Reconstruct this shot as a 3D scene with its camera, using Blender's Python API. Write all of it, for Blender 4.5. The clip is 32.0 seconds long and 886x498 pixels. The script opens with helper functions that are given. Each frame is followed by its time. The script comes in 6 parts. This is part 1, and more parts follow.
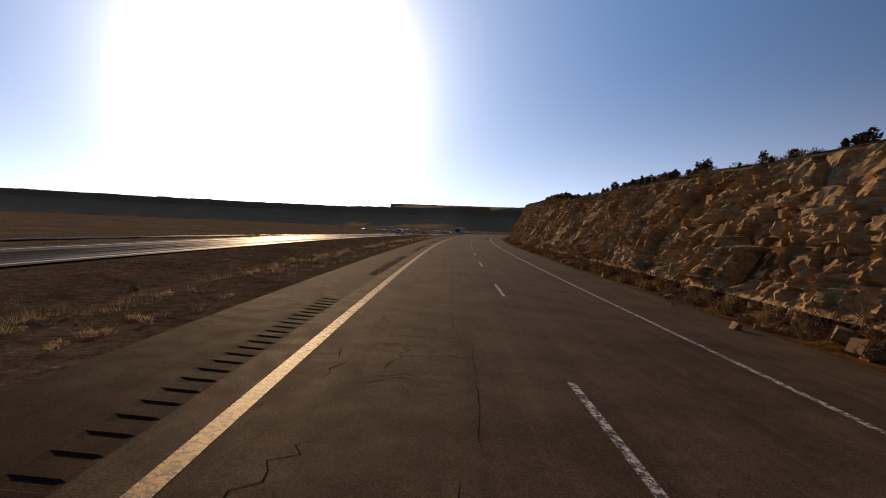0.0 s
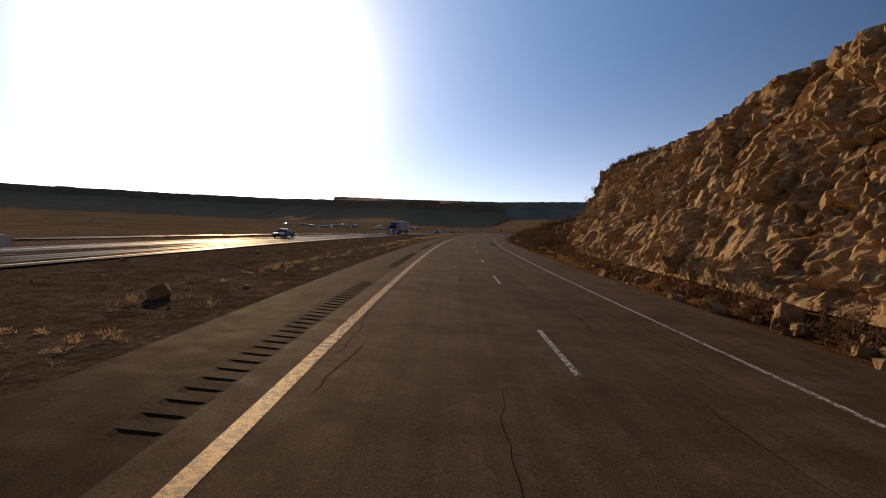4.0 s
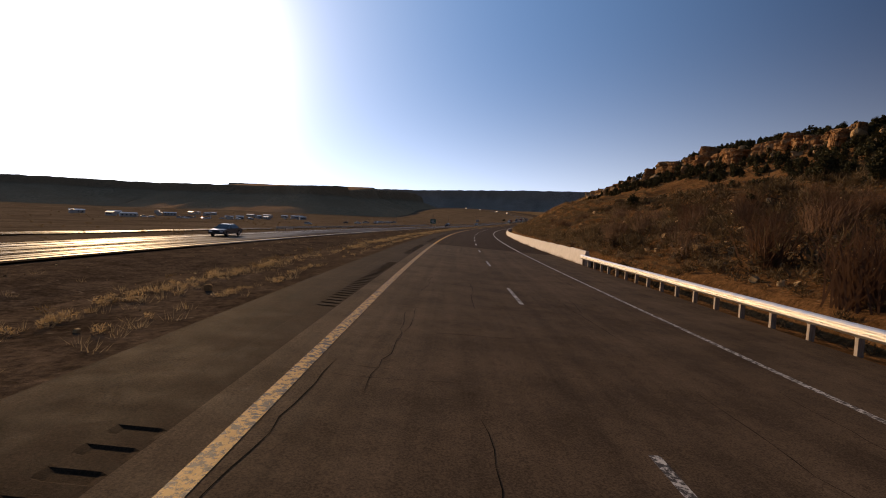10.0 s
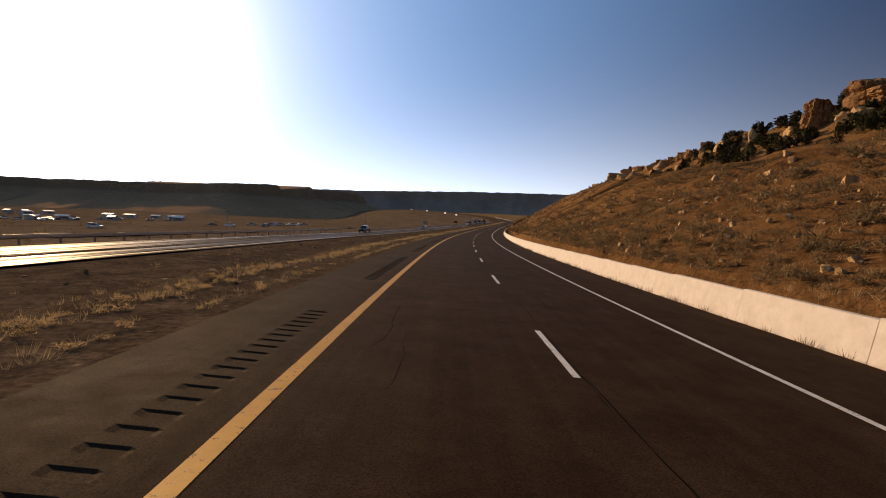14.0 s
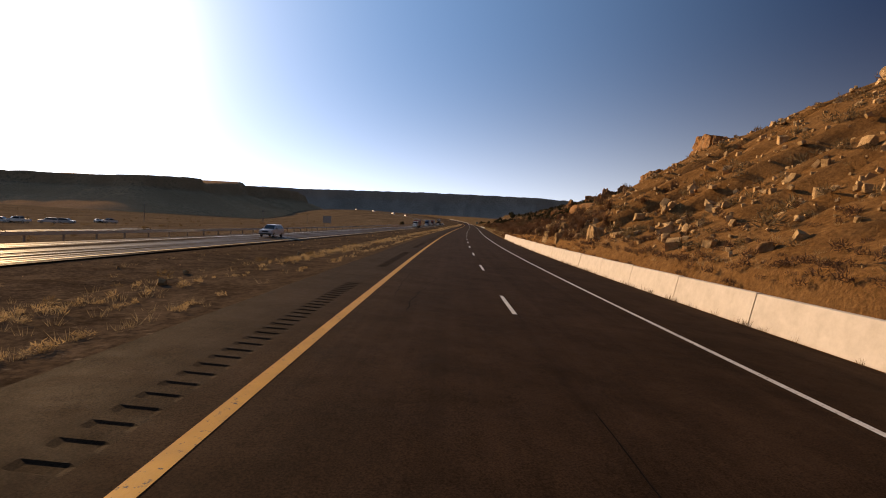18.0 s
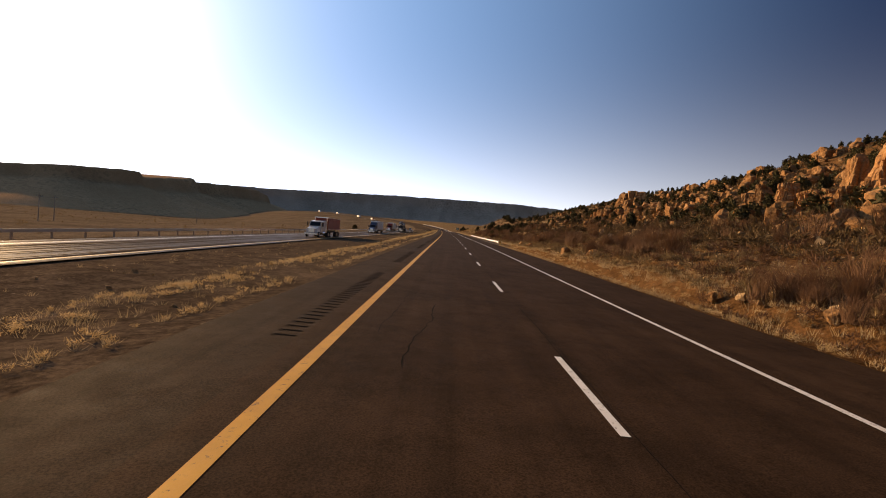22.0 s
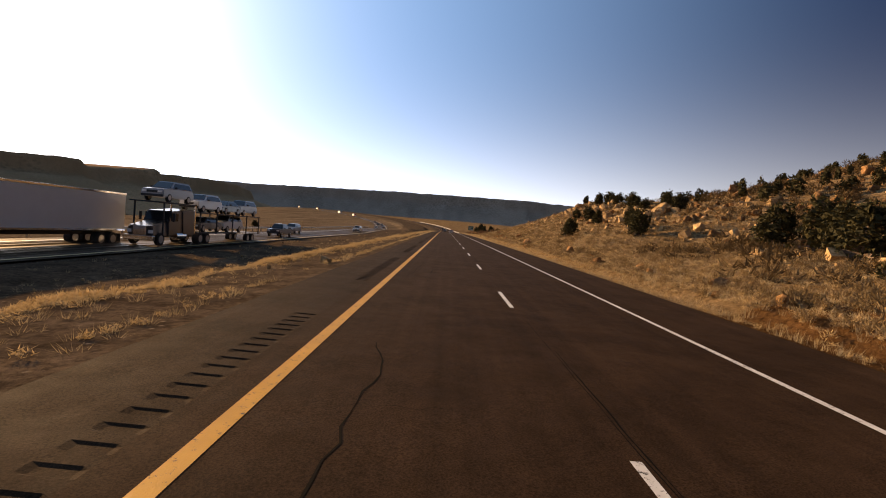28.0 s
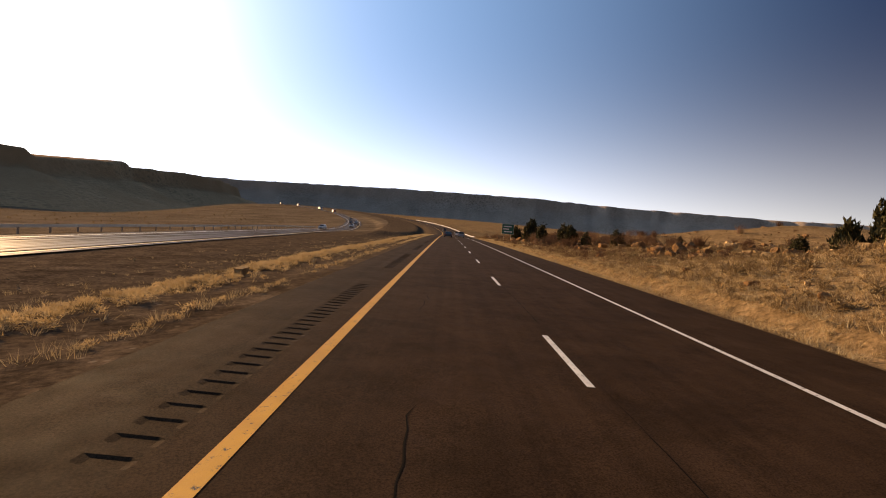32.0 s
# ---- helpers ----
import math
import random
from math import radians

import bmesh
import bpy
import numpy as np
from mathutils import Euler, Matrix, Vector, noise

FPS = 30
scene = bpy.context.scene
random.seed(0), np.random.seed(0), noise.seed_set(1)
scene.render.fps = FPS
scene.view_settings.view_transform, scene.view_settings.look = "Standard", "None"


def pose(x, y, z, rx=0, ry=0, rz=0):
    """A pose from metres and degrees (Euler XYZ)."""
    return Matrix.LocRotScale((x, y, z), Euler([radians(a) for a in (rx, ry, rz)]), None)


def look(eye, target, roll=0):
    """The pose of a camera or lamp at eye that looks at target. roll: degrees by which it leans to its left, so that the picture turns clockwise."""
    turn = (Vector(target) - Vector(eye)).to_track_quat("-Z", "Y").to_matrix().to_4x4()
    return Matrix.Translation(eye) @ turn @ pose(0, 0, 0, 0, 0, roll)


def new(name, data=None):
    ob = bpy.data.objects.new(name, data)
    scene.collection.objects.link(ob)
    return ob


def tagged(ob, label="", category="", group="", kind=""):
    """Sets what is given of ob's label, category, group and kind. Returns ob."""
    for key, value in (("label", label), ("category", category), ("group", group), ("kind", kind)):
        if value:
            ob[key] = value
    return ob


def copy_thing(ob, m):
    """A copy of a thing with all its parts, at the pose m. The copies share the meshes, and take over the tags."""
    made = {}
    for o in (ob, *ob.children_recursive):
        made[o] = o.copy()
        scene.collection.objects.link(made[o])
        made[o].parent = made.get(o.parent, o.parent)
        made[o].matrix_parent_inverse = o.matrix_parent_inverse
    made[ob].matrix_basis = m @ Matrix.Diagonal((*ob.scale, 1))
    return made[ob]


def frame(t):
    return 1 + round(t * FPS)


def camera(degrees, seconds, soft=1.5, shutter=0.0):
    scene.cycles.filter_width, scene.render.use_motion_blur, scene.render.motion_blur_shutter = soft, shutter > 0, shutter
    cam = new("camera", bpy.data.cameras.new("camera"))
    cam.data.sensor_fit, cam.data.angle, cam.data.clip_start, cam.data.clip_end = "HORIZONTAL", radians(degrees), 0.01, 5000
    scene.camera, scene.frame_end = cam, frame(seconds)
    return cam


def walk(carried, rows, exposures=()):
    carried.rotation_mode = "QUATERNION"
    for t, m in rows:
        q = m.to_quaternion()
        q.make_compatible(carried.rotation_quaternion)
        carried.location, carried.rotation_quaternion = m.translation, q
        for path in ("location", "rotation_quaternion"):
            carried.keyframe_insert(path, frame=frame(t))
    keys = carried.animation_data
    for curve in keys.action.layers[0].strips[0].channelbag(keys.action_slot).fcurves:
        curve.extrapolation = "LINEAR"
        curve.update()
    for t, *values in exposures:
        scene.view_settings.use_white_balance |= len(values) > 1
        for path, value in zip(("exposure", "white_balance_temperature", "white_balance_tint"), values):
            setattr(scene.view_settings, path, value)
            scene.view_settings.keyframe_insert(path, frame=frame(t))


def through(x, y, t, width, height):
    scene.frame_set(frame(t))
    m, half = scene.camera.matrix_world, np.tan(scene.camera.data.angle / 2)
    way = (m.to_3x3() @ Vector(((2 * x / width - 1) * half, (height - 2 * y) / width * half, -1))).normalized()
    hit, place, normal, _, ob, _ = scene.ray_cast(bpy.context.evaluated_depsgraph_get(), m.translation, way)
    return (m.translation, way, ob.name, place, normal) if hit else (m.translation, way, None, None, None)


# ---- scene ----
# ---- the road's line: heading, height and banking along its length ----
S0, S1 = -160, 2700
SS = np.arange(S0, S1 + 1.0)
BEND_S = np.array([-160, 0, 141, 282, 424, 565, 706, 847, 988, 1130, 1300, 1380, 1780, 1860, 2700])
BEND = np.array([1.36, 1.36, 1.62, 1.65, 1.57, 1.52, .74, -.13, -.2, .03, 0, -1.9, -1.9, 0, 0]) / 35.3
GRADE_S = np.array([-160, 0, 212, 353, 459, 600, 706, 812, 882, 988, 1130, 1220, 1300, 1420, 1900, 2300, 2700])
GRADE = np.radians([-.2, -.2, -.69, -.73, -.74, -.33, .48, .71, .45, .75, .6, .3, -.2, 2.2, 2.4, .6, 0])
BANK_S = np.array([-160, 560, 760, 2700])
BANK = np.array([2.8, 2.8, .8, .8])


def running(values, zero_at):
    total = np.concatenate([[0], np.cumsum((values[1:] + values[:-1]) / 2)])
    return total - np.interp(zero_at, SS, total)


HEAD = np.radians(running(np.interp(SS, BEND_S, BEND), 0.0))
RX = running(np.sin(HEAD), 0.0)
RY = running(np.cos(HEAD), 0.0)
SLOPE = np.interp(SS, GRADE_S, GRADE)
RZ = running(SLOPE, 0.0)


def road(s, lat, up=0.0):
    """Points beside the road: s metres along, lat metres to the right of the yellow line, up above the pavement's plane."""
    s = np.asarray(s, float)
    a = np.interp(s, SS, HEAD)
    x = np.interp(s, SS, RX) + np.cos(a) * lat
    y = np.interp(s, SS, RY) - np.sin(a) * lat
    near = np.clip(lat, -14, 14)
    z = np.interp(s, SS, RZ) - np.tan(np.radians(np.interp(s, BANK_S, BANK))) * near + up
    return np.stack(np.broadcast_arrays(x, y, z), -1)


def heading(s):
    return float(np.interp(s, SS, HEAD))


def beside(s, lat, up=0.0, turn=0.0):
    """A pose that stands upright beside the road, its y axis along it."""
    x, y, z = road(s, lat, up)
    return pose(x, y, z, 0, 0, -math.degrees(heading(s)) + turn)


# ---- the camera and its drive ----
GONE_T = np.array([0, 1, 2.5, 6, 9, 12, 14, 17, 20, 23, 25, 28, 30, 32])
GONE = 36.576 * GONE_T - np.array([0, .8, 2.6, 5.4, 8.6, 12.6, 16, 19.4, 22.81, 26.33, 28.84, 33.03, 35.73, 38.44]) * 1.02
LANE_T = np.array([0, 1, 2.5, 3.5, 6, 7, 8, 10, 11, 12, 13, 14, 17, 18, 19, 20, 21, 22, 23, 24.7, 25, 28, 29, 30, 31, 32])
LANE = np.array([2.05, 2.25, 2.08, 1.85, 1.84, 1.8, 1.83, 1.82, 1.88, 2.02, 2.02, 1.9, 2.02, 2.12, 2.14, 2.2, 2.05, 1.82, 1.83, 1.97,
                 1.99, 1.96, 1.75, 1.5, 1.46, 1.72])
NOD_T = np.array([0, 9.5, 10, 10.5, 19.5, 21, 22, 23, 24, 32])
NOD = np.array([0, 0, -.5, 0, 0, .25, .2, -.2, -.1, 0])
YAW_T = np.array([0, 32])
YAW = np.array([.3, .3])
LEAN, EYE = 5.5, 2.06
DASH_AT = 16.3      # near end of one lane dash, metres along the road


def eye_pose(t):
    s, lat = float(np.interp(t, GONE_T, GONE)), float(np.interp(t, LANE_T, LANE))
    x, y, z = road(s, lat, EYE)
    bank, grade = np.interp(s, BANK_S, BANK), math.degrees(math.atan(np.interp(s, SS, SLOPE)))
    return (pose(x, y, z, 0, 0, -math.degrees(heading(s)) + np.interp(t, YAW_T, YAW))
            @ pose(0, 0, 0, 90 + grade - 2.6 + np.interp(t, NOD_T, NOD)) @ pose(0, 0, 0, 0, 0, LEAN - bank))


cam = camera(84.05, 32.0, 1.0)
walk(cam, [(t / 2, eye_pose(t / 2)) for t in range(65)],
     [(0, -.6, 7900, 18), (6, -.43, 8000, 18), (10.5, -.34, 8100, 18), (13, 0, 8500, 18), (17, 0, 8700, 18), (19.5, .04, 8900, 18), (22, .42, 9400, 19), (24, .55, 9700, 19), (32, .56, 9800, 19)])

# ---- light ----
SUN_AZ, SUN_EL = -19.0, 14.5      # degrees: azimuth to the right of +y, elevation
world = bpy.data.worlds.new("sky")
scene.world = world
world.use_nodes = True
wn = world.node_tree.nodes
sky = wn.new("ShaderNodeTexSky")
sky.sky_type, sky.sun_disc = "NISHITA", False
sky.sun_elevation, sky.sun_rotation = radians(SUN_EL), radians(SUN_AZ)
sky.altitude, sky.air_density, sky.dust_density, sky.ozone_density = 1900, 1.05, .5, 2.0
wn["Background"].inputs["Strength"].default_value = 0.062
# haze scatters the low sun forward: a wide warm aureole round it
az, el = radians(SUN_AZ), radians(SUN_EL)
spot = (math.sin(az) * math.cos(el), math.cos(az) * math.cos(el), math.sin(el))
wl = world.node_tree.links
way = wn.new("ShaderNodeTexCoord")
near_sun = wn.new("ShaderNodeVectorMath")
near_sun.operation = "DOT_PRODUCT"
near_sun.inputs[1].default_value = spot
wl.new(way.outputs["Generated"], near_sun.inputs[0])
clear = wn.new("ShaderNodeVectorMath")
clear.operation = "MULTIPLY"
clear.inputs[1].default_value = (.05, .19, .46)
wl.new(sky.outputs[0], clear.inputs[0])
glow = clear.outputs[0]
for power, strength, warm in ((1.7, 9.6, (.33, .80, 1.68)), (14.0, 15.0, (.92, .97, 1.0)), (60.0, 70.0, (1.0, .93, .84))):
    p = wn.new("ShaderNodeMath")
    p.operation, p.use_clamp = "POWER", False
    clip = wn.new("ShaderNodeMath")
    clip.operation = "MAXIMUM"
    clip.inputs[1].default_value = 0.0
    wl.new(near_sun.outputs["Value"], clip.inputs[0])
    wl.new(clip.outputs[0], p.inputs[0])
    p.inputs[1].default_value = power
    tint = wn.new("ShaderNodeVectorMath")
    tint.operation = "SCALE"
    tint.inputs[0].default_value = [strength * c for c in warm]
    wl.new(p.outputs[0], tint.inputs["Scale"])
    add = wn.new("ShaderNodeVectorMath")
    add.operation = "ADD"
    wl.new(glow, add.inputs[0])
    wl.new(tint.outputs[0], add.inputs[1])
    glow = add.outputs[0]
# air scatters backward as well: the sky opposite the sun is lighter than overhead
away = wn.new("ShaderNodeMath")
away.operation, away.use_clamp = "MULTIPLY", True
away.inputs[1].default_value = -1.0
wl.new(near_sun.outputs["Value"], away.inputs[0])
behind = wn.new("ShaderNodeVectorMath")
behind.operation = "SCALE"
behind.inputs[0].default_value = (1.3, 2.0, 2.8)
wl.new(away.outputs[0], behind.inputs["Scale"])
add = wn.new("ShaderNodeVectorMath")
add.operation = "ADD"
wl.new(glow, add.inputs[0])
wl.new(behind.outputs[0], add.inputs[1])
glow = add.outputs[0]
# dust makes the sky paler towards the horizon, most on the sun's side
low = wn.new("ShaderNodeSeparateXYZ")
wl.new(way.outputs["Generated"], low.inputs[0])
rise = wn.new("ShaderNodeMath")
rise.operation, rise.use_clamp = "SUBTRACT", True
rise.inputs[0].default_value = 1.0
wl.new(low.outputs["Z"], rise.inputs[1])
fade = wn.new("ShaderNodeMath")
fade.operation = "POWER"
fade.inputs[1].default_value = 9.0
wl.new(rise.outputs[0], fade.inputs[0])
dust = wn.new("ShaderNodeVectorMath")
dust.operation = "SCALE"
dust.inputs[0].default_value = (19.0, 22.0, 25.5)
facing = wn.new("ShaderNodeMath")
facing.operation, facing.use_clamp = "MULTIPLY_ADD", True
facing.inputs[1].default_value, facing.inputs[2].default_value = .6, .5
wl.new(near_sun.outputs["Value"], facing.inputs[0])
lit_dust = wn.new("ShaderNodeMath")
lit_dust.operation = "MULTIPLY"
wl.new(fade.outputs[0], lit_dust.inputs[0])
wl.new(facing.outputs[0], lit_dust.inputs[1])
wl.new(lit_dust.outputs[0], dust.inputs["Scale"])
add = wn.new("ShaderNodeVectorMath")
add.operation = "ADD"
wl.new(glow, add.inputs[0])
wl.new(dust.outputs[0], add.inputs[1])
wl.new(add.outputs[0], wn["Background"].inputs["Color"])
sun = new("sun", bpy.data.lights.new("sun", "SUN"))
sun.data.energy, sun.data.angle, sun.data.color = 5.4, radians(.55), (1.0, .73, .43)
sun.matrix_world = look((0, 0, 300), (-math.sin(az) * math.cos(el), -math.cos(az) * math.cos(el), 300 - math.sin(el)))

# ---- materials ----
def material(name, base, rough=.8, metal=0.0):
    m = bpy.data.materials.new(name)
    m.use_nodes = True
    b = m.node_tree.nodes["Principled BSDF"]
    b.inputs["Base Color"].default_value = (*base, 1)
    b.inputs["Roughness"].default_value, b.inputs["Metallic"].default_value = rough, metal
    return m


class Nodes:
    """Short hand for wiring one material."""

    def __init__(self, m):
        self.tree, self.bsdf = m.node_tree, m.node_tree.nodes["Principled BSDF"]
        self.geo = self.tree.nodes.new("ShaderNodeNewGeometry")
        self.place = self.geo.outputs["Position"]

    def link(self, a, b):
        self.tree.links.new(a, b)

    def noise(self, scale, detail=4.0, rough=.6, stretch=None, source=None):
        n = self.tree.nodes.new("ShaderNodeTexNoise")
        n.inputs["Scale"].default_value, n.inputs["Detail"].default_value, n.inputs["Roughness"].default_value = scale, detail, rough
        src = source or self.place
        if stretch:
            mp = self.tree.nodes.new("ShaderNodeMapping")
            mp.inputs["Scale"].default_value = stretch
            self.link(src, mp.inputs["Vector"])
            src = mp.outputs[0]
        self.link(src, n.inputs["Vector"])
        return n.outputs["Fac"]

    def cells(self, scale, feature="F1", stretch=None):
        n = self.tree.nodes.new("ShaderNodeTexVoronoi")
        n.feature = feature
        n.inputs["Scale"].default_value = scale
        src = self.place
        if stretch:
            mp = self.tree.nodes.new("ShaderNodeMapping")
            mp.inputs["Scale"].default_value = stretch
            self.link(src, mp.inputs["Vector"])
            src = mp.outputs[0]
        self.link(src, n.inputs["Vector"])
        return n.outputs["Distance"]

    def ramp(self, fac, *stops):
        r = self.tree.nodes.new("ShaderNodeValToRGB")
        e = r.color_ramp.elements
        while len(e) < len(stops):
            e.new(.5)
        for k, (at, c) in enumerate(stops):
            e[k].position, e[k].color = at, (*c, 1) if len(c) == 3 else c
        self.link(fac, r.inputs["Fac"])
        return r.outputs["Color"]

    def mix(self, fac, a, b, mode="MIX"):
        n = self.tree.nodes.new("ShaderNodeMix")
        n.data_type, n.blend_type = "RGBA", mode
        for sock, v in ((n.inputs[0], fac), (n.inputs[6], a), (n.inputs[7], b)):
            if isinstance(v, (float, int)):
                sock.default_value = v
            elif isinstance(v, tuple):
                sock.default_value = (*v, 1)
            else:
                self.link(v, sock)
        return n.outputs[2]

    def color(self, c):
        self.link(c, self.bsdf.inputs["Base Color"])

    def bump(self, height, strength=.5, distance=.02):
        b = self.tree.nodes.new("ShaderNodeBump")
        b.inputs["Strength"].default_value, b.inputs["Distance"].default_value = strength, distance
        self.link(height, b.inputs["Height"])
        self.link(b.outputs[0], self.bsdf.inputs["Normal"])

    def rough(self, fac, lo, hi):
        self.link(self.ramp(fac, (.3, (lo,) * 3), (.7, (hi,) * 3)), self.bsdf.inputs["Roughness"])

    def separate(self):
        n = self.tree.nodes.new("ShaderNodeSeparateXYZ")
        self.link(self.geo.outputs["Normal"], n.inputs[0])
        return n.outputs


def asphalt(name, dark, light, gloss=(.55, .75), spot=1.0, shine=.02):
    m = material(name, dark)
    n = Nodes(m)
    big = n.ramp(n.noise(.35, 5, .6), (.3, dark), (.7, light))
    grain = n.ramp(n.noise(45, 3, .7), (.35, (.55,) * 3), (.65, (1.35,) * 3))
    stain = n.ramp(n.noise(.9, 3, .5), (.42, (1,) * 3), (.62, (.72,) * 3))
    # streaks that traffic has drawn along the lanes
    across, along, flow = (n.tree.nodes.new(k) for k in ("ShaderNodeAttribute", "ShaderNodeAttribute", "ShaderNodeCombineXYZ"))
    across.attribute_name, along.attribute_name = "across", "along"
    n.link(across.outputs["Fac"], flow.inputs[0])
    n.link(along.outputs["Fac"], flow.inputs[1])
    streak = n.ramp(n.noise(1.0, 5, .65, (2.6, .035, 1), flow.outputs[0]), (.3, (.80,) * 3), (.7, (1.2,) * 3))
    clod = n.ramp(n.noise(5.5, 4, .7), (.3, (.86,) * 3), (.7, (1.14,) * 3))
    tone = n.mix(1.0, n.mix(1.0, n.mix(1.0, big, grain, "MULTIPLY"), streak, "MULTIPLY"), clod, "MULTIPLY")
    n.color(n.mix(.8 * spot, tone, stain, "MULTIPLY"))
    n.rough(n.noise(2.5), *gloss)
    n.bsdf.inputs["Specular IOR Level"].default_value = shine
    n.bump(n.noise(60, 4, .75), .55, .012)
    return m


def earth(name, a, b, pebble, scale=.25, relief=.14):
    m = material(name, a, .95)
    n = Nodes(m)
    n.bsdf.inputs["Specular IOR Level"].default_value = 0.0
    base = n.ramp(n.noise(scale, 6, .65), (.3, a), (.7, b))
    fine = n.mix(.75, n.ramp(n.noise(6, 5, .75), (.32, (.45,) * 3), (.68, (1.5,) * 3)), n.ramp(n.noise(1.1, 5, .7), (.35, (.6,) * 3), (.65, (1.4,) * 3)), "MULTIPLY")
    stones = n.ramp(n.cells(3.5), (.10, (1,) * 3), (.22, (0,) * 3))
    pick = n.ramp(n.noise(1.3, 2), (.52, (0,) * 3), (.62, (1,) * 3))
    n.color(n.mix(n.mix(1.0, stones, pick, "MULTIPLY"), n.mix(1.0, base, fine, "MULTIPLY"), pebble))
    n.bump(n.mix(.6, n.noise(9, 6, .75), n.noise(1.7, 5, .7)), 1.0, relief)
    return m


def stone(name, a, b, c, layers=2.0):
    m = material(name, a, .9)
    n = Nodes(m)
    n.bsdf.inputs["Specular IOR Level"].default_value = .03
    blotch = n.ramp(n.noise(.5, 6, .65), (.28, a), (.5, b), (.72, c))
    bands = n.ramp(n.noise(layers, 5, .7, (.35, .35, 1)), (.3, (.82,) * 3), (.7, (1.1,) * 3))
    info = n.tree.nodes.new("ShaderNodeObjectInfo")
    tone = n.ramp(info.outputs["Random"], (0.0, (.72, .70, .68)), (1.0, (1.15, 1.12, 1.08)))
    grain = n.ramp(n.noise(3.5, 7, .75), (.3, (.5,) * 3), (.7, (1.35,) * 3))
    n.color(n.mix(1.0, n.mix(1.0, n.mix(1.0, blotch, bands, "MULTIPLY"), grain, "MULTIPLY"), tone, "MULTIPLY"))
    n.bump(n.mix(.2, n.noise(5, 9, .82), n.ramp(n.cells(1.6, "DISTANCE_TO_EDGE", (1, 1, .6)), (0, (0,) * 3), (.12, (1,) * 3))), 1.0, .10)
    return m


def leafy(name, a, b, through=.35):
    """Thin leaves and blades that let some sun through."""
    m = material(name, a, .8)
    n = Nodes(m)
    n.bsdf.inputs["Specular IOR Level"].default_value = .05
    c = n.mix(.6, n.ramp(n.geo.outputs["Random Per Island"], (0, a), (1, b)), n.ramp(n.noise(.6, 3), (.3, a), (.7, b)))
    n.color(c)
    t = n.tree.nodes.new("ShaderNodeBsdfTranslucent")
    mx = n.tree.nodes.new("ShaderNodeMixShader")
    mx.inputs[0].default_value = through
    n.link(c, t.inputs["Color"])
    n.link(n.bsdf.outputs[0], mx.inputs[1])
    n.link(t.outputs[0], mx.inputs[2])
    n.link(mx.outputs[0], n.tree.nodes["Material Output"].inputs["Surface"])
    return m


def paint_line(name, a, b, lost):
    """Road paint, worn down to the asphalt in spots."""
    m = material(name, a, .6)
    n = Nodes(m)
    n.bsdf.inputs["Specular IOR Level"].default_value = .12
    tone = n.ramp(n.noise(2.0, 4), (.3, a), (.7, b))
    worn = n.ramp(n.noise(11, 6, .75), (lost, (1,) * 3), (lost + .08, (0,) * 3))
    n.color(n.mix(worn, tone, (.05, .045, .04)))
    n.bump(n.noise(50), .4, .01)
    return m


M_OLD = asphalt("old_asphalt", (.080, .055, .035), (.116, .081, .053), (.75, .92))
M_NEW = asphalt("dark_asphalt", (.036, .0202, .0115), (.050, .0285, .0165), (.8, .95))
M_SHOULDER = asphalt("shoulder_asphalt", (.034, .0208, .0126), (.048, .0300, .0188), (.8, .95))
M_PATCH = asphalt("patch_asphalt", (.022, .015, .010), (.032, .022, .015), (.75, .9))
M_FAR_ROAD = asphalt("far_asphalt", (.062, .047, .034), (.09, .069, .051), (.5, .64), 1.0, .07)
_n = Nodes(M_FAR_ROAD)      # wheel tracks polished in long streaks
_a, _b, _c = (_n.tree.nodes.new(k) for k in ("ShaderNodeAttribute", "ShaderNodeAttribute", "ShaderNodeCombineXYZ"))
_a.attribute_name, _b.attribute_name = "across", "along"
_n.link(_a.outputs["Fac"], _c.inputs[0])
_n.link(_b.outputs["Fac"], _c.inputs[1])
_n.rough(_n.noise(1.0, 3, .6, (1.3, .012, 1), _c.outputs[0]), .34, .62)
_n.link(_n.ramp(_n.noise(1.0, 4, .6, (1.9, .02, 1), _c.outputs[0]), (.46, (0.0,) * 3), (.68, (.022,) * 3)), _n.bsdf.inputs["Specular IOR Level"])
_n.bump(_n.noise(30, 3, .6), .25, .006)
M_CRACK = material("crack_seal", (.011, .009, .007), 1.0)
M_CRACK.node_tree.nodes["Principled BSDF"].inputs["Specular IOR Level"].default_value = .02
M_YELLOW = paint_line("yellow_paint", (.62, .31, .035), (.50, .25, .03), .34)
M_YELLOW_OLD = paint_line("worn_yellow_paint", (.56, .32, .075), (.44, .24, .055), .45)
# paler copy of the yellow: the low sun's gleam is put into its colour
M_YELLOW_PALE = paint_line("sunlit_yellow_paint", (.68, .52, .26), (.56, .42, .20), .30)
M_WHITE = paint_line("white_paint", (.72, .70, .66), (.58, .56, .52), .36)
M_WHITE_OLD = paint_line("worn_white_paint", (.62, .60, .56), (.45, .43, .40), .47)
M_DIRT = earth("median_dirt", (.062, .044, .030), (.118, .086, .060), (.22, .175, .13), .5)
M_SLOPE = earth("scrub_slope", (.120, .060, .025), (.190, .100, .043), (.24, .17, .10), .12, .34)
_n = Nodes(M_SLOPE)      # the bank that gullies have stripped shows bare orange earth
_a = _n.tree.nodes.new("ShaderNodeAttribute")
_a.attribute_name = "along"
_c = _n.tree.nodes.new("ShaderNodeMath")
_c.operation = "MULTIPLY_ADD"
_c.inputs[1].default_value = 40.0
_n.link(_n.noise(.09, 4, .6), _c.inputs[0])
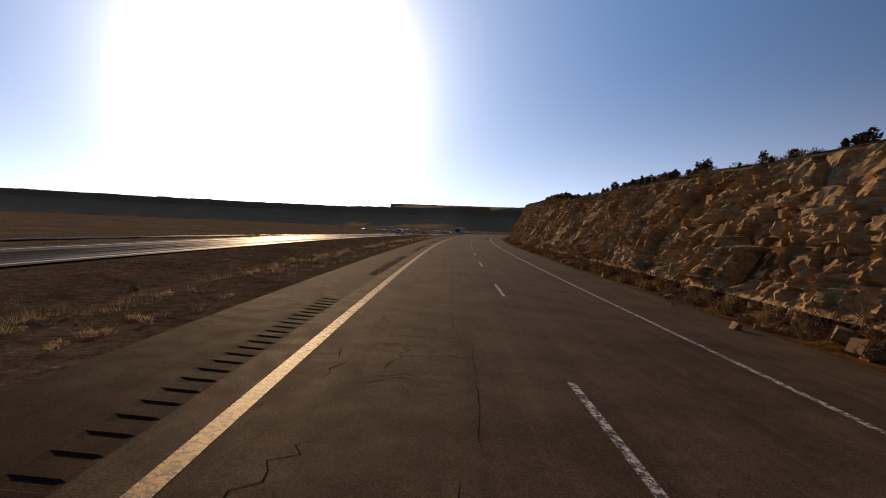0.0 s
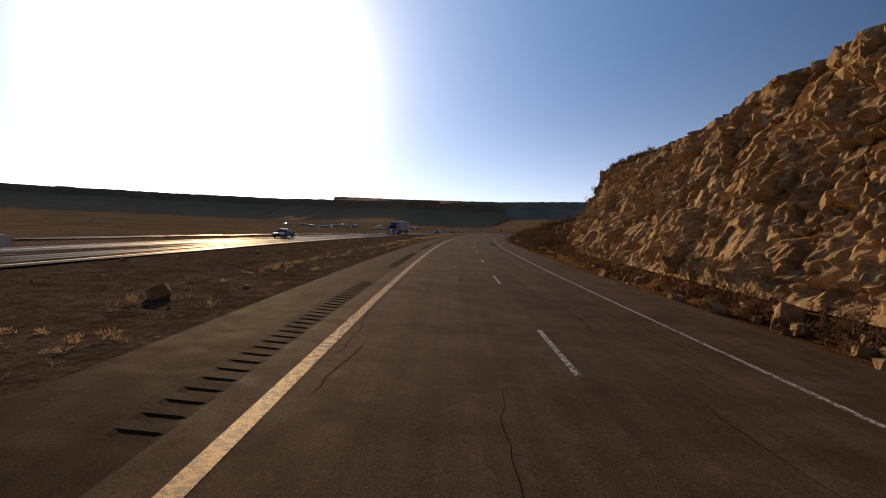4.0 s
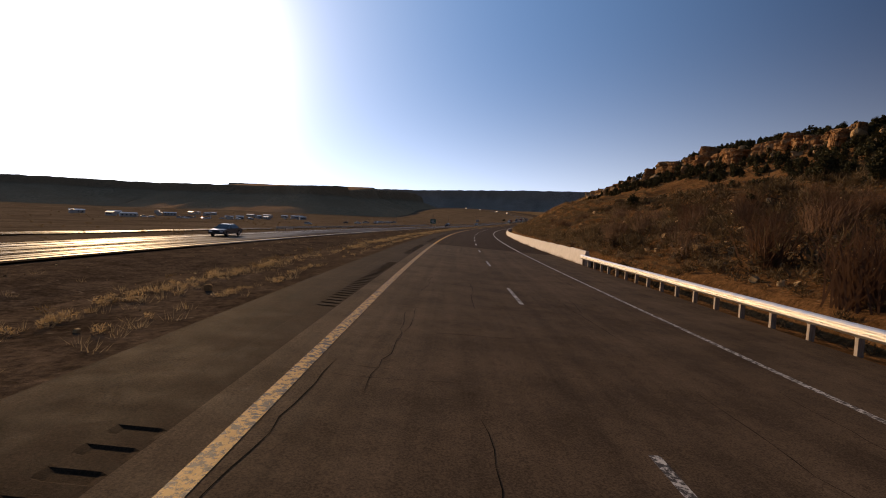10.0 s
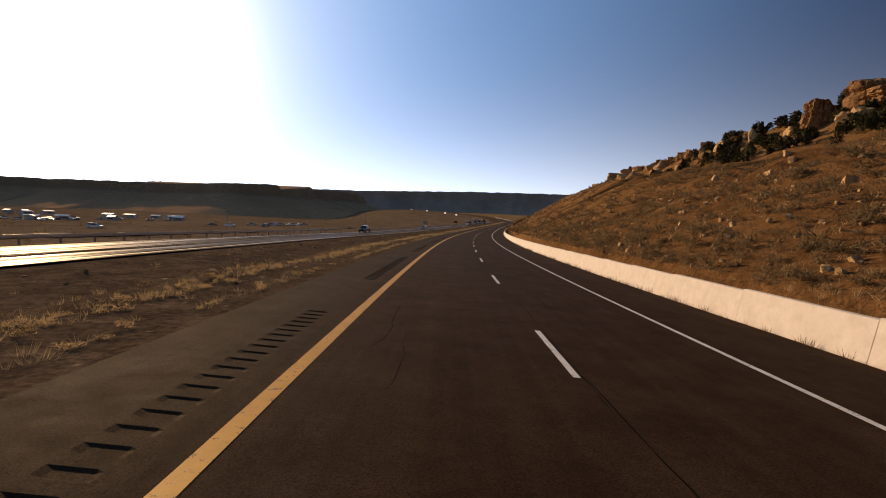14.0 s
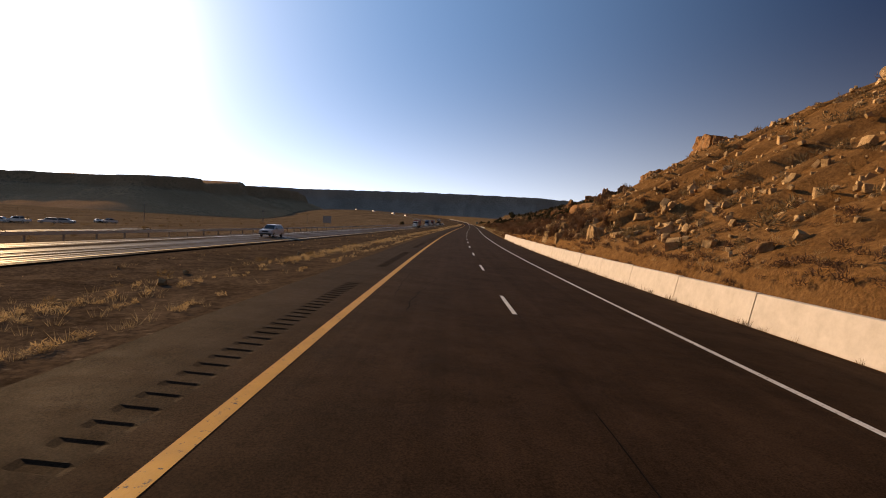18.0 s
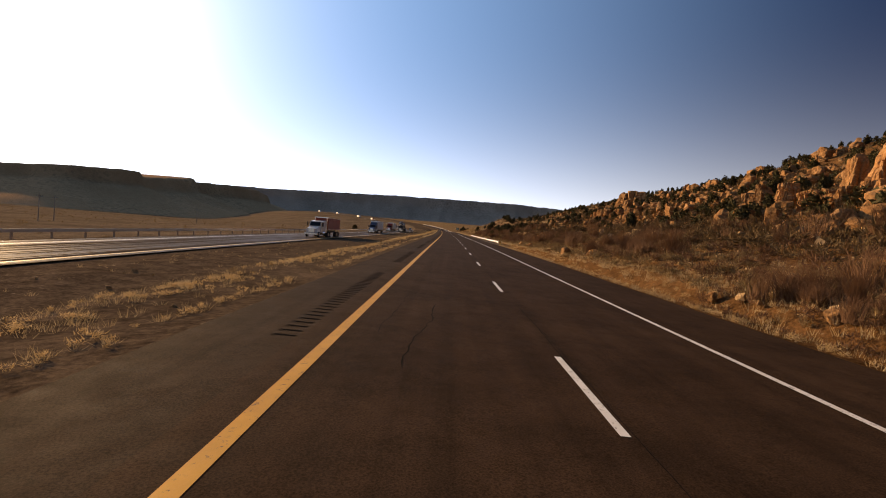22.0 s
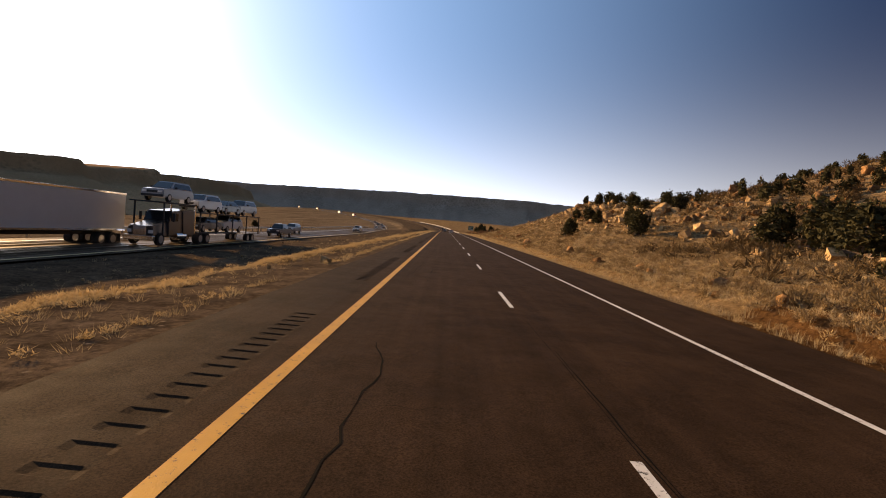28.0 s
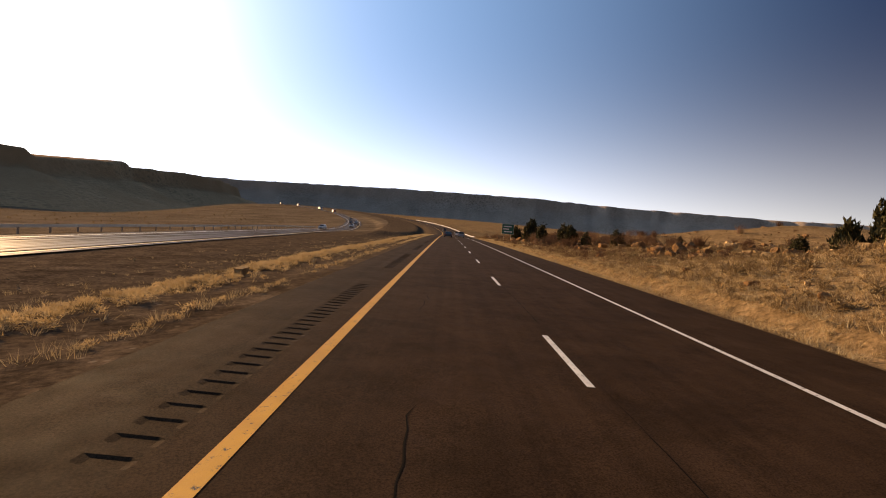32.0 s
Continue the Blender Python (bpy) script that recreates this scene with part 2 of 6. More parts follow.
_n.link(_a.outputs["Fac"], _c.inputs[2])
_d = _n.tree.nodes.new("ShaderNodeMath")
_d.operation = "DIVIDE"
_d.inputs[1].default_value = 1000.0
_n.link(_c.outputs[0], _d.inputs[0])
_bare = _n.ramp(_d.outputs[0], (.575, (0,) * 3), (.63, (1,) * 3), (.745, (1,) * 3), (.775, (0,) * 3))
_old = _n.bsdf.inputs["Base Color"].links[0].from_socket
_n.color(_n.mix(_bare, _old, _n.mix(1.0, _n.ramp(_n.noise(.35, 6, .65), (.3, (.175, .088, .034)), (.7, (.255, .140, .061))), _n.ramp(_n.noise(5, 5, .7), (.3, (.6,) * 3), (.7, (1.35,) * 3)), "MULTIPLY")))
M_PLAIN = earth("valley_floor", (.085, .062, .041), (.195, .147, .100), (.24, .19, .14), .035)
M_LITTER = earth("straw_slope", (.17, .108, .055), (.27, .180, .095), (.27, .20, .12), .3, .25)
# distance haze is put into the mesas' base colours, paler than the nearby ground
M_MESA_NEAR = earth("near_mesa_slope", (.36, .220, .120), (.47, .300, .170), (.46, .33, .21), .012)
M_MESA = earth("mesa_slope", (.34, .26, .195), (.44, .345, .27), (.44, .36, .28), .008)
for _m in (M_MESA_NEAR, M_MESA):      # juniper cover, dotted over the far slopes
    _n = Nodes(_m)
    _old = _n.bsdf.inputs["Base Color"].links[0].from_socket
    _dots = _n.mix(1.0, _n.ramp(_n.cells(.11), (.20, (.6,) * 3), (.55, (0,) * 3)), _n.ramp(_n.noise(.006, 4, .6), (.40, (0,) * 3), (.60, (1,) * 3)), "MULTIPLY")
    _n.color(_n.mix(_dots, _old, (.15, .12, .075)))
M_ROCK = stone("sandstone", (.33, .215, .108), (.47, .32, .170), (.40, .26, .132))
M_RED_ROCK = stone("red_sandstone", (.25, .118, .049), (.345, .190, .088), (.26, .165, .092))
M_CUT = stone("cut_sandstone", (.20, .118, .055), (.44, .300, .155), (.50, .350, .190), 1.2)
M_CONCRETE = material("barrier_concrete", (.48, .435, .38), .85)
_n = Nodes(M_CONCRETE)
_n.color(_n.mix(.7, _n.ramp(_n.noise(.7, 5), (.3, (.45, .405, .35)), (.7, (.52, .475, .42))),
                _n.ramp(_n.noise(2.2, 6, .7), (.3, (.37, .33, .285)), (.7, (.54, .495, .44)))))
_n.bump(_n.noise(30, 4), .3, .01)
M_STEEL = material("galvanised_steel", (.62, .60, .56), .42, .9)
_n = Nodes(M_STEEL)
_n.rough(_n.noise(4, 4), .35, .55)
M_POST = material("weathered_post", (.30, .24, .18), .85)
_n = Nodes(M_POST)
_n.color(_n.ramp(_n.noise(8, 4, .6, (3, 3, .4)), (.3, (.22, .17, .13)), (.7, (.42, .35, .27))))
M_JUNIPER = leafy("juniper_leaves", (.036, .034, .016), (.066, .058, .028), .12)
M_SAGE = leafy("sage_leaves", (.12, .085, .045), (.22, .155, .085), .3)
M_BRUSH = leafy("bare_brush", (.095, .052, .032), (.155, .088, .052), .25)
M_SCRUB = leafy("dark_scrub_leaves", (.066, .046, .024), (.135, .090, .047), .2)
M_GRASS = leafy("dry_grass", (.35, .265, .150), (.50, .395, .240), .22)
M_PALE_SAGE = leafy("pale_sage_leaves", (.155, .103, .053), (.29, .20, .108), .2)
M_STRAW = leafy("matted_straw", (.34, .24, .125), (.52, .385, .215), .35)
M_BARK = material("juniper_bark", (.14, .10, .075), .95)


# ---- mesh helpers ----
def mesh_of(name, verts, faces, smooth=False):
    me = bpy.data.meshes.new(name)
    verts, faces = np.asarray(verts, np.float32), np.asarray(faces, np.int32)
    k = faces.shape[1]
    me.vertices.add(len(verts))
    me.vertices.foreach_set("co", verts.ravel())
    me.loops.add(faces.size)
    me.loops.foreach_set("vertex_index", faces.ravel())
    me.polygons.add(len(faces))
    me.polygons.foreach_set("loop_start", np.arange(0, faces.size, k, dtype=np.int32))
    if smooth:
        me.polygons.foreach_set("use_smooth", np.ones(len(faces), bool))
    me.update(calc_edges=True)
    me.validate()
    if not smooth:
        me.shade_flat()
    return me


def grid_faces(rows, cols, flip=False):
    i = np.arange(rows - 1)[:, None] * cols + np.arange(cols - 1)[None, :]
    q = np.stack([i, i + 1, i + cols + 1, i + cols], -1).reshape(-1, 4)
    return q[:, ::-1] if flip else q


def thing(name, label, category, at=None, group="", kind=""):
    """An Empty at its base that parents its parts."""
    ob = new(name)
    if at is not None:
        ob.matrix_basis = at
    return tagged(ob, label, category, group, kind)


def part(name, data, mat, parent, label="", at=None):
    """A mesh or bmesh as ONE mesh object under a thing or part."""
    if isinstance(data, bmesh.types.BMesh):
        me = bpy.data.meshes.new(name)
        data.to_mesh(me)
        data.free()
        data = me
    if mat and not data.materials:
        data.materials.append(mat)
    ob = new(name, data)
    ob.parent = parent
    if at is not None:
        ob.matrix_basis = at
    return tagged(ob, label)


def setting(name, me, mat, label, category):
    if mat and not me.materials:
        me.materials.append(mat)
    return tagged(new(name, me), label, category, "", "structure")


def box(bm, x0, x1, y0, y1, z0, z1, bevel=0.0):
    made = bmesh.ops.create_cube(bm, size=1.0)["verts"]
    for v in made:
        v.co = Vector(((x0 + x1) / 2 + v.co.x * (x1 - x0), (y0 + y1) / 2 + v.co.y * (y1 - y0), (z0 + z1) / 2 + v.co.z * (z1 - z0)))
    if bevel:
        bmesh.ops.bevel(bm, geom=list({e for v in made for e in v.link_edges}), offset=bevel, segments=2, affect="EDGES", profile=.6)
    return bm


def hash2(i, j, seed=0):
    h = np.sin(i * 127.1 + j * 311.7 + seed * 74.7) * 43758.5453
    return h - np.floor(h)


def smooth_noise(x, y, seed=0):
    xi, yi = np.floor(x), np.floor(y)
    u, v = x - xi, y - yi
    u, v = u * u * (3 - 2 * u), v * v * (3 - 2 * v)
    return ((hash2(xi, yi, seed) * (1 - u) + hash2(xi + 1, yi, seed) * u) * (1 - v)
            + (hash2(xi, yi + 1, seed) * (1 - u) + hash2(xi + 1, yi + 1, seed) * u) * v)


def rough_noise(x, y, seed=0, octaves=4):
    total, amp = 0, .5
    for k in range(octaves):
        total = total + amp * (smooth_noise(x * 2 ** k, y * 2 ** k, seed + k) * 2 - 1)
        amp *= .5
    return total

# ---- the land to the right: how it climbs from the pavement's edge ----
# along the road; foot, middle and ridge as (lateral, height)
RIGHT_A = np.array([
    (-160, 13.8, .4, 18, 6.3, 24, 8.0), (30, 13.8, .4, 18, 6.4, 24, 8.2), (65, 13.8, .4, 18, 7.0, 24, 8.7), (95, 13.8, .4, 18, 7.6, 24, 9.1),
    (118, 13.8, .4, 18.4, 9.2, 24.5, 11.0), (140, 13.8, .4, 18.7, 10.4, 25, 12.5), (165, 14, .5, 19.2, 11.4, 26, 13.9), (180, 14.4, .6, 20.5, 11, 27.5, 13),
    (195, 15.2, .6, 22, 11, 29, 13), (215, 18, .8, 24, 12, 31, 14.6), (243, 26, 2.6, 30, 15.2, 37, 19.4),
    (255, 32, 3.6, 35, 16.4, 42, 20.6), (264, 37.5, 5, 41, 17.4, 46, 21.4), (270, 40, 6.5, 43, 15, 47, 20), (278, 17, 1.6, 36, 9.5, 44, 14), (300, 16, 1.2, 38, 9, 46, 13), (325, 14.5, .8, 42, 9, 70, 14)])
RIGHT_B = np.array([
    (360, 13.5, .6, 45, 8.5, 105, 23), (430, 13, .8, 42, 9, 108, 30.5), (500, 13, 1, 40, 10, 105, 33), (550, 13, 1.2, 38, 12, 98, 36),
    (600, 13, 1.4, 36, 14, 85, 34), (640, 13, 1.4, 35, 14, 68, 28), (700, 13, 1.5, 34, 14, 60, 27), (716, 13, 1.3, 33, 10.8, 59, 23.5), (735, 13, 1.0, 32, 7.0, 57, 18.5),
    (750, 13, .8, 32, 5.0, 56, 15.2), (765, 13, .7, 32, 4.2, 56, 13.2), (800, 13, .4, 36, 4.8, 80, 21), (820, 12.8, .3, 38, 5.2, 97, 30), (835, 12.6, .3, 40, 5.8, 108, 36), (850, 12.6, .3, 41, 6.2, 112, 36.5), (868, 12.5, .2, 43, 7, 110, 33)])
RIGHT_C = np.array([
    (900, 12.5, .2, 44, 7, 112, 35.5), (935, 12.5, .2, 44, 7, 112, 32), (960, 12.5, .2, 44, 7, 112, 30), (1015, 12.5, .2, 33, 2.9, 118, 31), (1045, 12.5, .2, 33, 3.2, 120, 32), (1064, 12.5, .2, 40, 7, 120, 32),
    (1090, 12.5, .2, 44, 9.5, 120, 32), (1110, 12.5, .2, 44, 11.5, 110, 22), (1140, 12.5, .3, 46, 12.5, 80, 13), (1150, 12.5, .3, 46, 10.8, 72, 12), (1158, 12.5, .3, 46, 8, 70, 9), (1166, 12.5, .3, 46, 4.0, 70, 5.5),
    (1178, 12.5, .3, 44, 2.8, 60, 4), (1215, 12.5, .2, 40, 2.2, 78, 6), (1245, 12.5, .2, 40, 2.6, 84, 9.5), (1262, 12.5, .2, 40, 2.4, 86, 8.5), (1290, 12.5, .1, 40, 1.2, 86, 6), (1330, 12.5, .1, 30, -1.2, 60, -2),
    (2700, 12.5, .1, 30, -1.5, 60, -3)])
RIGHT = np.concatenate([RIGHT_A, RIGHT_B, RIGHT_C])
EDGE_R, EDGE_L = 10.85, -2.3


def right_form(s, lat):
    """The land right of the road without its roughness."""
    foot_l, foot_z, mid_l, mid_z, top_l, top_z = (np.interp(s, RIGHT[:, 0], RIGHT[:, k]) for k in range(1, 7))
    t1 = np.clip((lat - EDGE_R) / 1.6, 0, 1)
    z = -.3 * t1
    f = np.clip((lat - 12.5) / np.maximum(foot_l - 12.5, .3), 0, 1)
    z = z + (foot_z + .3) * f
    f = np.clip((lat - foot_l) / (mid_l - foot_l), 0, 1)
    z = z + (mid_z - foot_z) * f ** 1.0
    f = np.clip((lat - mid_l) / (top_l - mid_l), 0, 1)
    z = z + (top_z - mid_z) * f ** np.interp(s, [360, 420, 640, 690], [1.1, 1.9, 1.9, 1.1])
    f = np.clip((lat - top_l) / 250, 0, 1)
    return z + f * np.maximum(4, top_z * .15)


def right_height(s, lat):
    """Height of the land over the pavement's plane, right of the road."""
    z = right_form(s, lat)
    far = np.clip((lat - 13.5) / 20, 0, 1)
    z = z + far * (1.6 * rough_noise(s / 22, lat / 22, 3) + np.interp(s, [380, 430, 620, 680], [.5, 1.5, 1.5, .5]) * rough_noise(s / 4, lat / 4, 8))
    # the flat runs in under the ridge between the guardrail's ends
    z = z - np.interp(s, [862, 884, 918, 938], [0, 1, 1, 0]) * np.interp(lat, [13, 22, 42, 50, 57], [0, 2.3, 6.0, 5.4, 0])
    # rain has cut gullies down the steep bank
    cut = np.interp(s, [480, 570, 610, 735, 765], [0, .35, 1, 1, 0]) * np.clip((lat - 14) / 5, 0, 1) * np.clip((72 - lat) / 16, 0, 1)
    for size, deep, seed in ((5.2, 2.1, 15), (2.4, .9, 19)):
        n = rough_noise(s / size + lat / 26, lat / 50, seed, 2)
        z = z - deep * cut * np.clip(1 - np.abs(n) / .13, 0, 1) ** .8
    return z + .12 * np.clip((lat - 12) / 3, 0, 1) * rough_noise(s / 1.5, lat / 1.5, 5)


def median_growth(s):
    """How much wider the median gets where the carriageways part."""
    return np.interp(s, [1120, 1214, 1300, 1400, 1600, 2700], [0, 7, 16, 26, 40, 60])


def left_height(s, lat):
    """Height of the land left of the road: median, the other carriageway's bed, the valley."""
    d = -lat - median_growth(s) * np.clip((-lat - 10) / 8, 0, 1)
    z = np.interp(d, [2.3, 3.2, 4.6, 5.8, 9.4, 15, 18, 30.5, 33, 60, 300, 900], [0, -.08, -.16, -.26, -1.4, -1.5, -1.6, -1.6, -2.2, -4, -7, -8])
    bed = np.clip((d - 3) / 3, 0, 1) * np.clip((17.5 - d) / 2, 0, 1) + np.clip((d - 31) / 4, 0, 1)
    z = z + bed * (.22 * rough_noise(s / 2.2, lat / 2.2, 2) + .15 * rough_noise(s / 9, lat / 9, 6))
    # far out the valley floor keeps one level, whatever the road does
    w = np.clip((d - 45) / 280, 0, 1)
    z = z + w * w * (3 - 2 * w) * (-13.5 - np.interp(s, SS, RZ) - z)
    return z + np.clip((d - 60) / 200, 0, 1) * 1.6 * rough_noise(s / 90, lat / 90, 7)


def land(s, lat):
    return np.where(lat > 0, right_height(s, lat), left_height(s, lat))


def strip(s, lats, lift):
    """A sheet along the road: stations s by laterals lats."""
    g, l = np.meshgrid(s, lats, indexing="ij")
    up = lift(g, l) if callable(lift) else np.full(g.shape, float(lift))
    return road(g, l, up).reshape(-1, 3), grid_faces(len(s), len(lats), True)


def traced(me, s, lats):
    """Writes how far along and across the road each point of a sheet lies."""
    g, l = np.meshgrid(s, np.asarray(lats, float), indexing="ij")
    for key, values in (("across", l), ("along", g)):
        me.attributes.new(key, "FLOAT", "POINT").data.foreach_set("value", values.ravel().astype(np.float32))
    return me


def sheet(name, s, lats, lift, mat, label, category, smooth=True):
    v, f = strip(s, np.asarray(lats, float), lift)
    me = mesh_of(name, v, f, smooth)
    return setting(name, traced(me, s, lats), mat, label, category)


near_s = np.concatenate([np.arange(-100, 560, 2.0), np.arange(560, 770, .8), np.arange(770, 1340, 2.0), np.arange(1340, 2600, 10.0)])
right_lats = np.concatenate([[EDGE_R, 11.3], np.arange(11.8, 20, .8), np.arange(20, 50, 2.0), np.arange(50, 140, 5), np.geomspace(145, 420, 8)])
left_lats = -np.concatenate([[2.3, 2.8], np.arange(3.2, 30.5, .9), [31.0], np.arange(32, 45, 1.5), np.geomspace(46, 850, 22)])
sheet("ground_right", near_s[near_s <= 1008], right_lats, right_height, M_SLOPE, "brown desert slope of dirt and scrub beside the road", "ground")
sheet("ground_right_grassy", near_s[near_s >= 1008], right_lats, right_height, M_LITTER, "slope covered with dry straw-coloured grass litter", "ground")
sheet("ground_median", near_s, left_lats[left_lats > -31.5][::-1], left_height, M_DIRT, "dark dirt median strip with dry grass and stones", "ground")
sheet("ground_valley", near_s, left_lats[left_lats < -30.9][::-1], left_height, M_PLAIN, "brown valley floor of dirt and dry grass", "ground")
v, f = [], []
for k, r in enumerate((0, 900, 2200, 4600)):
    for a in range(48):
        v.append((r * math.cos(a * math.tau / 48), 800 + r * math.sin(a * math.tau / 48), -16 - r * .002))
f = [(k * 48 + a, k * 48 + (a + 1) % 48, (k + 1) * 48 + (a + 1) % 48, (k + 1) * 48 + a) for k in range(3) for a in range(48)]
setting("ground", mesh_of("ground", v, [q[::-1] for q in f]), M_PLAIN, "pale brown desert plain reaching the horizon", "ground")


# ---- mesas: a rim line, a cliff band under it, a talus slope down to the plain ----
def mesa(name, rim, height, run, cliff, label, seed, back=600.0):
    rim = np.array(rim, float)
    d = np.concatenate([[0], np.cumsum(np.hypot(*np.diff(rim[:, :2], axis=0).T))])
    t = np.arange(0, d[-1], 14.0)
    x, y = np.interp(t, d, rim[:, 0]), np.interp(t, d, rim[:, 1])
    h = height * np.interp(t, d, rim[:, 2])
    tx, ty = np.gradient(x), np.gradient(y)
    n = np.hypot(tx, ty)
    nx, ny = ty / n, -tx / n
    for _ in range(6):
        nx, ny = np.convolve(np.pad(nx, 3, "edge"), np.ones(7) / 7, "valid"), np.convolve(np.pad(ny, 3, "edge"), np.ones(7) / 7, "valid")
    cols = np.array([-back, -60, -8, 0, 4, 14, 30, 60, 100, 150, 210, 280, 360]) * np.where(np.array([-1] * 3 + [1] * 10) > 0, run / 360, 1)
    drop = np.array([0, 0, 0, .02, .10, cliff, cliff + .09, .42, .56, .70, .83, .94, 1.12])
    tt, cc = np.meshgrid(t, cols, indexing="ij")
    wig = 26 * rough_noise(tt / 120, cc * 0, seed) + 10 * rough_noise(tt / 30, cc / 60, seed + 3)
    gully = 26 * np.abs(rough_noise(tt / 55, cc / 400, seed + 7)) * np.clip(cc / 100, 0, 1)
    off = cc + wig * np.clip((cc + 60) / 60, 0, 1) + gully
    z = h[:, None] * (1 - drop[None, :]) + 3 * rough_noise(tt / 25, cc / 25, seed + 5) * (cc > -30) - 10
    z = z + 1.2 * (hash2(np.floor(tt / 20), cc * 0, seed) - .5) * (cc < 2)
    v = np.stack([x[:, None] + nx[:, None] * off, y[:, None] + ny[:, None] * off, z], -1).reshape(-1, 3)
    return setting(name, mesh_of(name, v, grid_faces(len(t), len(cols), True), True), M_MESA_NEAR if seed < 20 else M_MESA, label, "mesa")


mesa("mesa_near", [(-3000, 700, 72), (-2200, 1500, 74), (-1500, 1900, 74), (-914, 2205, 76), (-485, 2330, 80), (-100, 2200, 86), (60, 2130, 94),
                   (185, 2143, 98), (198, 2166, 85), (260, 2290, 98), (316, 2393, 113), (330, 2420, 102), (447, 2538, 111), (530, 2625, 108), (585, 2720, 102),
                   (600, 2860, 96), (560, 3020, 90)], 1, 300, .3, "long flat-topped mesa with dark juniper-dotted talus", 11)
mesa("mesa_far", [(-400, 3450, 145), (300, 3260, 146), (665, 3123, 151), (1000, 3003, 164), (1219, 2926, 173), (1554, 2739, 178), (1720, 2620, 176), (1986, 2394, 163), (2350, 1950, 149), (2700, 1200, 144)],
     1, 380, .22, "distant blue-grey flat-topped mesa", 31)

# ---- the pavement ----
SEAM, BARRIER_AT = 400.0, 391.0      # where the newer, darker pavement and the barrier begin
long_s = np.arange(-100, 2600, 4.0)
old_s, new_s = np.append(np.arange(-100, SEAM, 3.0), SEAM), np.concatenate([np.arange(SEAM, 1340, 3.0), np.arange(1340, 2600, 8.0)])
sheet("road_old", old_s, [-.55, 1.8, 3.9, 5.8, 7.8, EDGE_R], 0.0, M_OLD, "worn grey-brown asphalt of two lanes", "road")
sheet("road_new", new_s, [-.55, 1.8, 3.9, 5.8, 7.8, EDGE_R], 0.0, M_NEW, "smooth dark asphalt of two lanes", "road")
sheet("shoulder_left", long_s, [EDGE_L, -1.02], 0.0, M_SHOULDER, "dusty asphalt shoulder", "road")


def other_side(s, lats, up):
    """A sheet of the other carriageway, which parts from this one further on."""
    g, l = np.meshgrid(s, np.asarray(lats, float), indexing="ij")
    return road(g, l - median_growth(g), up).reshape(-1, 3), grid_faces(len(s), len(lats), True)


FAR_LATS = [-28.6, -26.8, -23.1, -19.4, -18.4]
v, f = other_side(long_s, FAR_LATS, -1.5)
setting("road_other_side", traced(mesh_of("road_other_side", v, f, True), long_s, FAR_LATS), M_FAR_ROAD, "asphalt of the other carriageway, shining in low sun", "road")

LANE_DASH, LANE_EDGE = 3.93, 7.68


def ribbon(s, centre, width, up=.004):
    return strip(s, np.array([centre - width / 2, centre + width / 2]), up)


def line(name, s, centre, width, mat, label, up=.005):
    v, f = ribbon(s, centre, width, up)
    return setting(name, mesh_of(name, v, f), mat, label, "road line")


line("yellow_line_old", old_s, 0, .2, M_YELLOW_OLD, "worn and cracked yellow edge line")
line("yellow_line", new_s, 0, .2, M_YELLOW, "solid yellow edge line")
line("white_line_old", old_s, LANE_EDGE, .14, M_WHITE_OLD, "worn white edge line")
line("white_line", new_s, LANE_EDGE, .14, M_WHITE, "solid white edge line")
for name, at, mat in (("other_yellow_line", -19.2, M_YELLOW_PALE), ("other_white_line", -26.8, M_WHITE)):
    v, f = other_side(long_s, [at - .14, at + .14], -1.495)
    setting(name, mesh_of(name, v, f), mat, "painted edge line of the other carriageway", "road line")

# ---- barrier, block by block ----
def barrier_block(length):
    bm = bmesh.new()
    prof = [(-.30, 0), (-.30, .08), (-.11, 1.05), (-.09, 1.07), (.09, 1.07), (.11, 1.05), (.30, .08), (.30, 0)]
    rings = [[bm.verts.new((x, y, z)) for x, z in prof] for y in (.03, length - .03)]
    for k in range(len(prof)):
        q = (k + 1) % len(prof)
        bm.faces.new((rings[0][k], rings[1][k], rings[1][q], rings[0][q]))
    bm.faces.new(rings[0]), bm.faces.new(rings[1][::-1])
    bmesh.ops.recalc_face_normals(bm, faces=bm.faces)
    me = bpy.data.meshes.new("barrier_block")
    bm.to_mesh(me)
    bm.free()
    return me


barrier = thing("concrete_barrier", "long pale concrete road barrier of cast blocks", "barrier", beside(BARRIER_AT, 11.45, -.1))
block = barrier_block(5.0)
for k in range(68):
    ob = part("barrier_block", block, M_CONCRETE, barrier)
    ob.matrix_basis = barrier.matrix_basis.inverted() @ beside(BARRIER_AT + k * 5.02, 11.45 + random.uniform(-.008, .008), -.12)

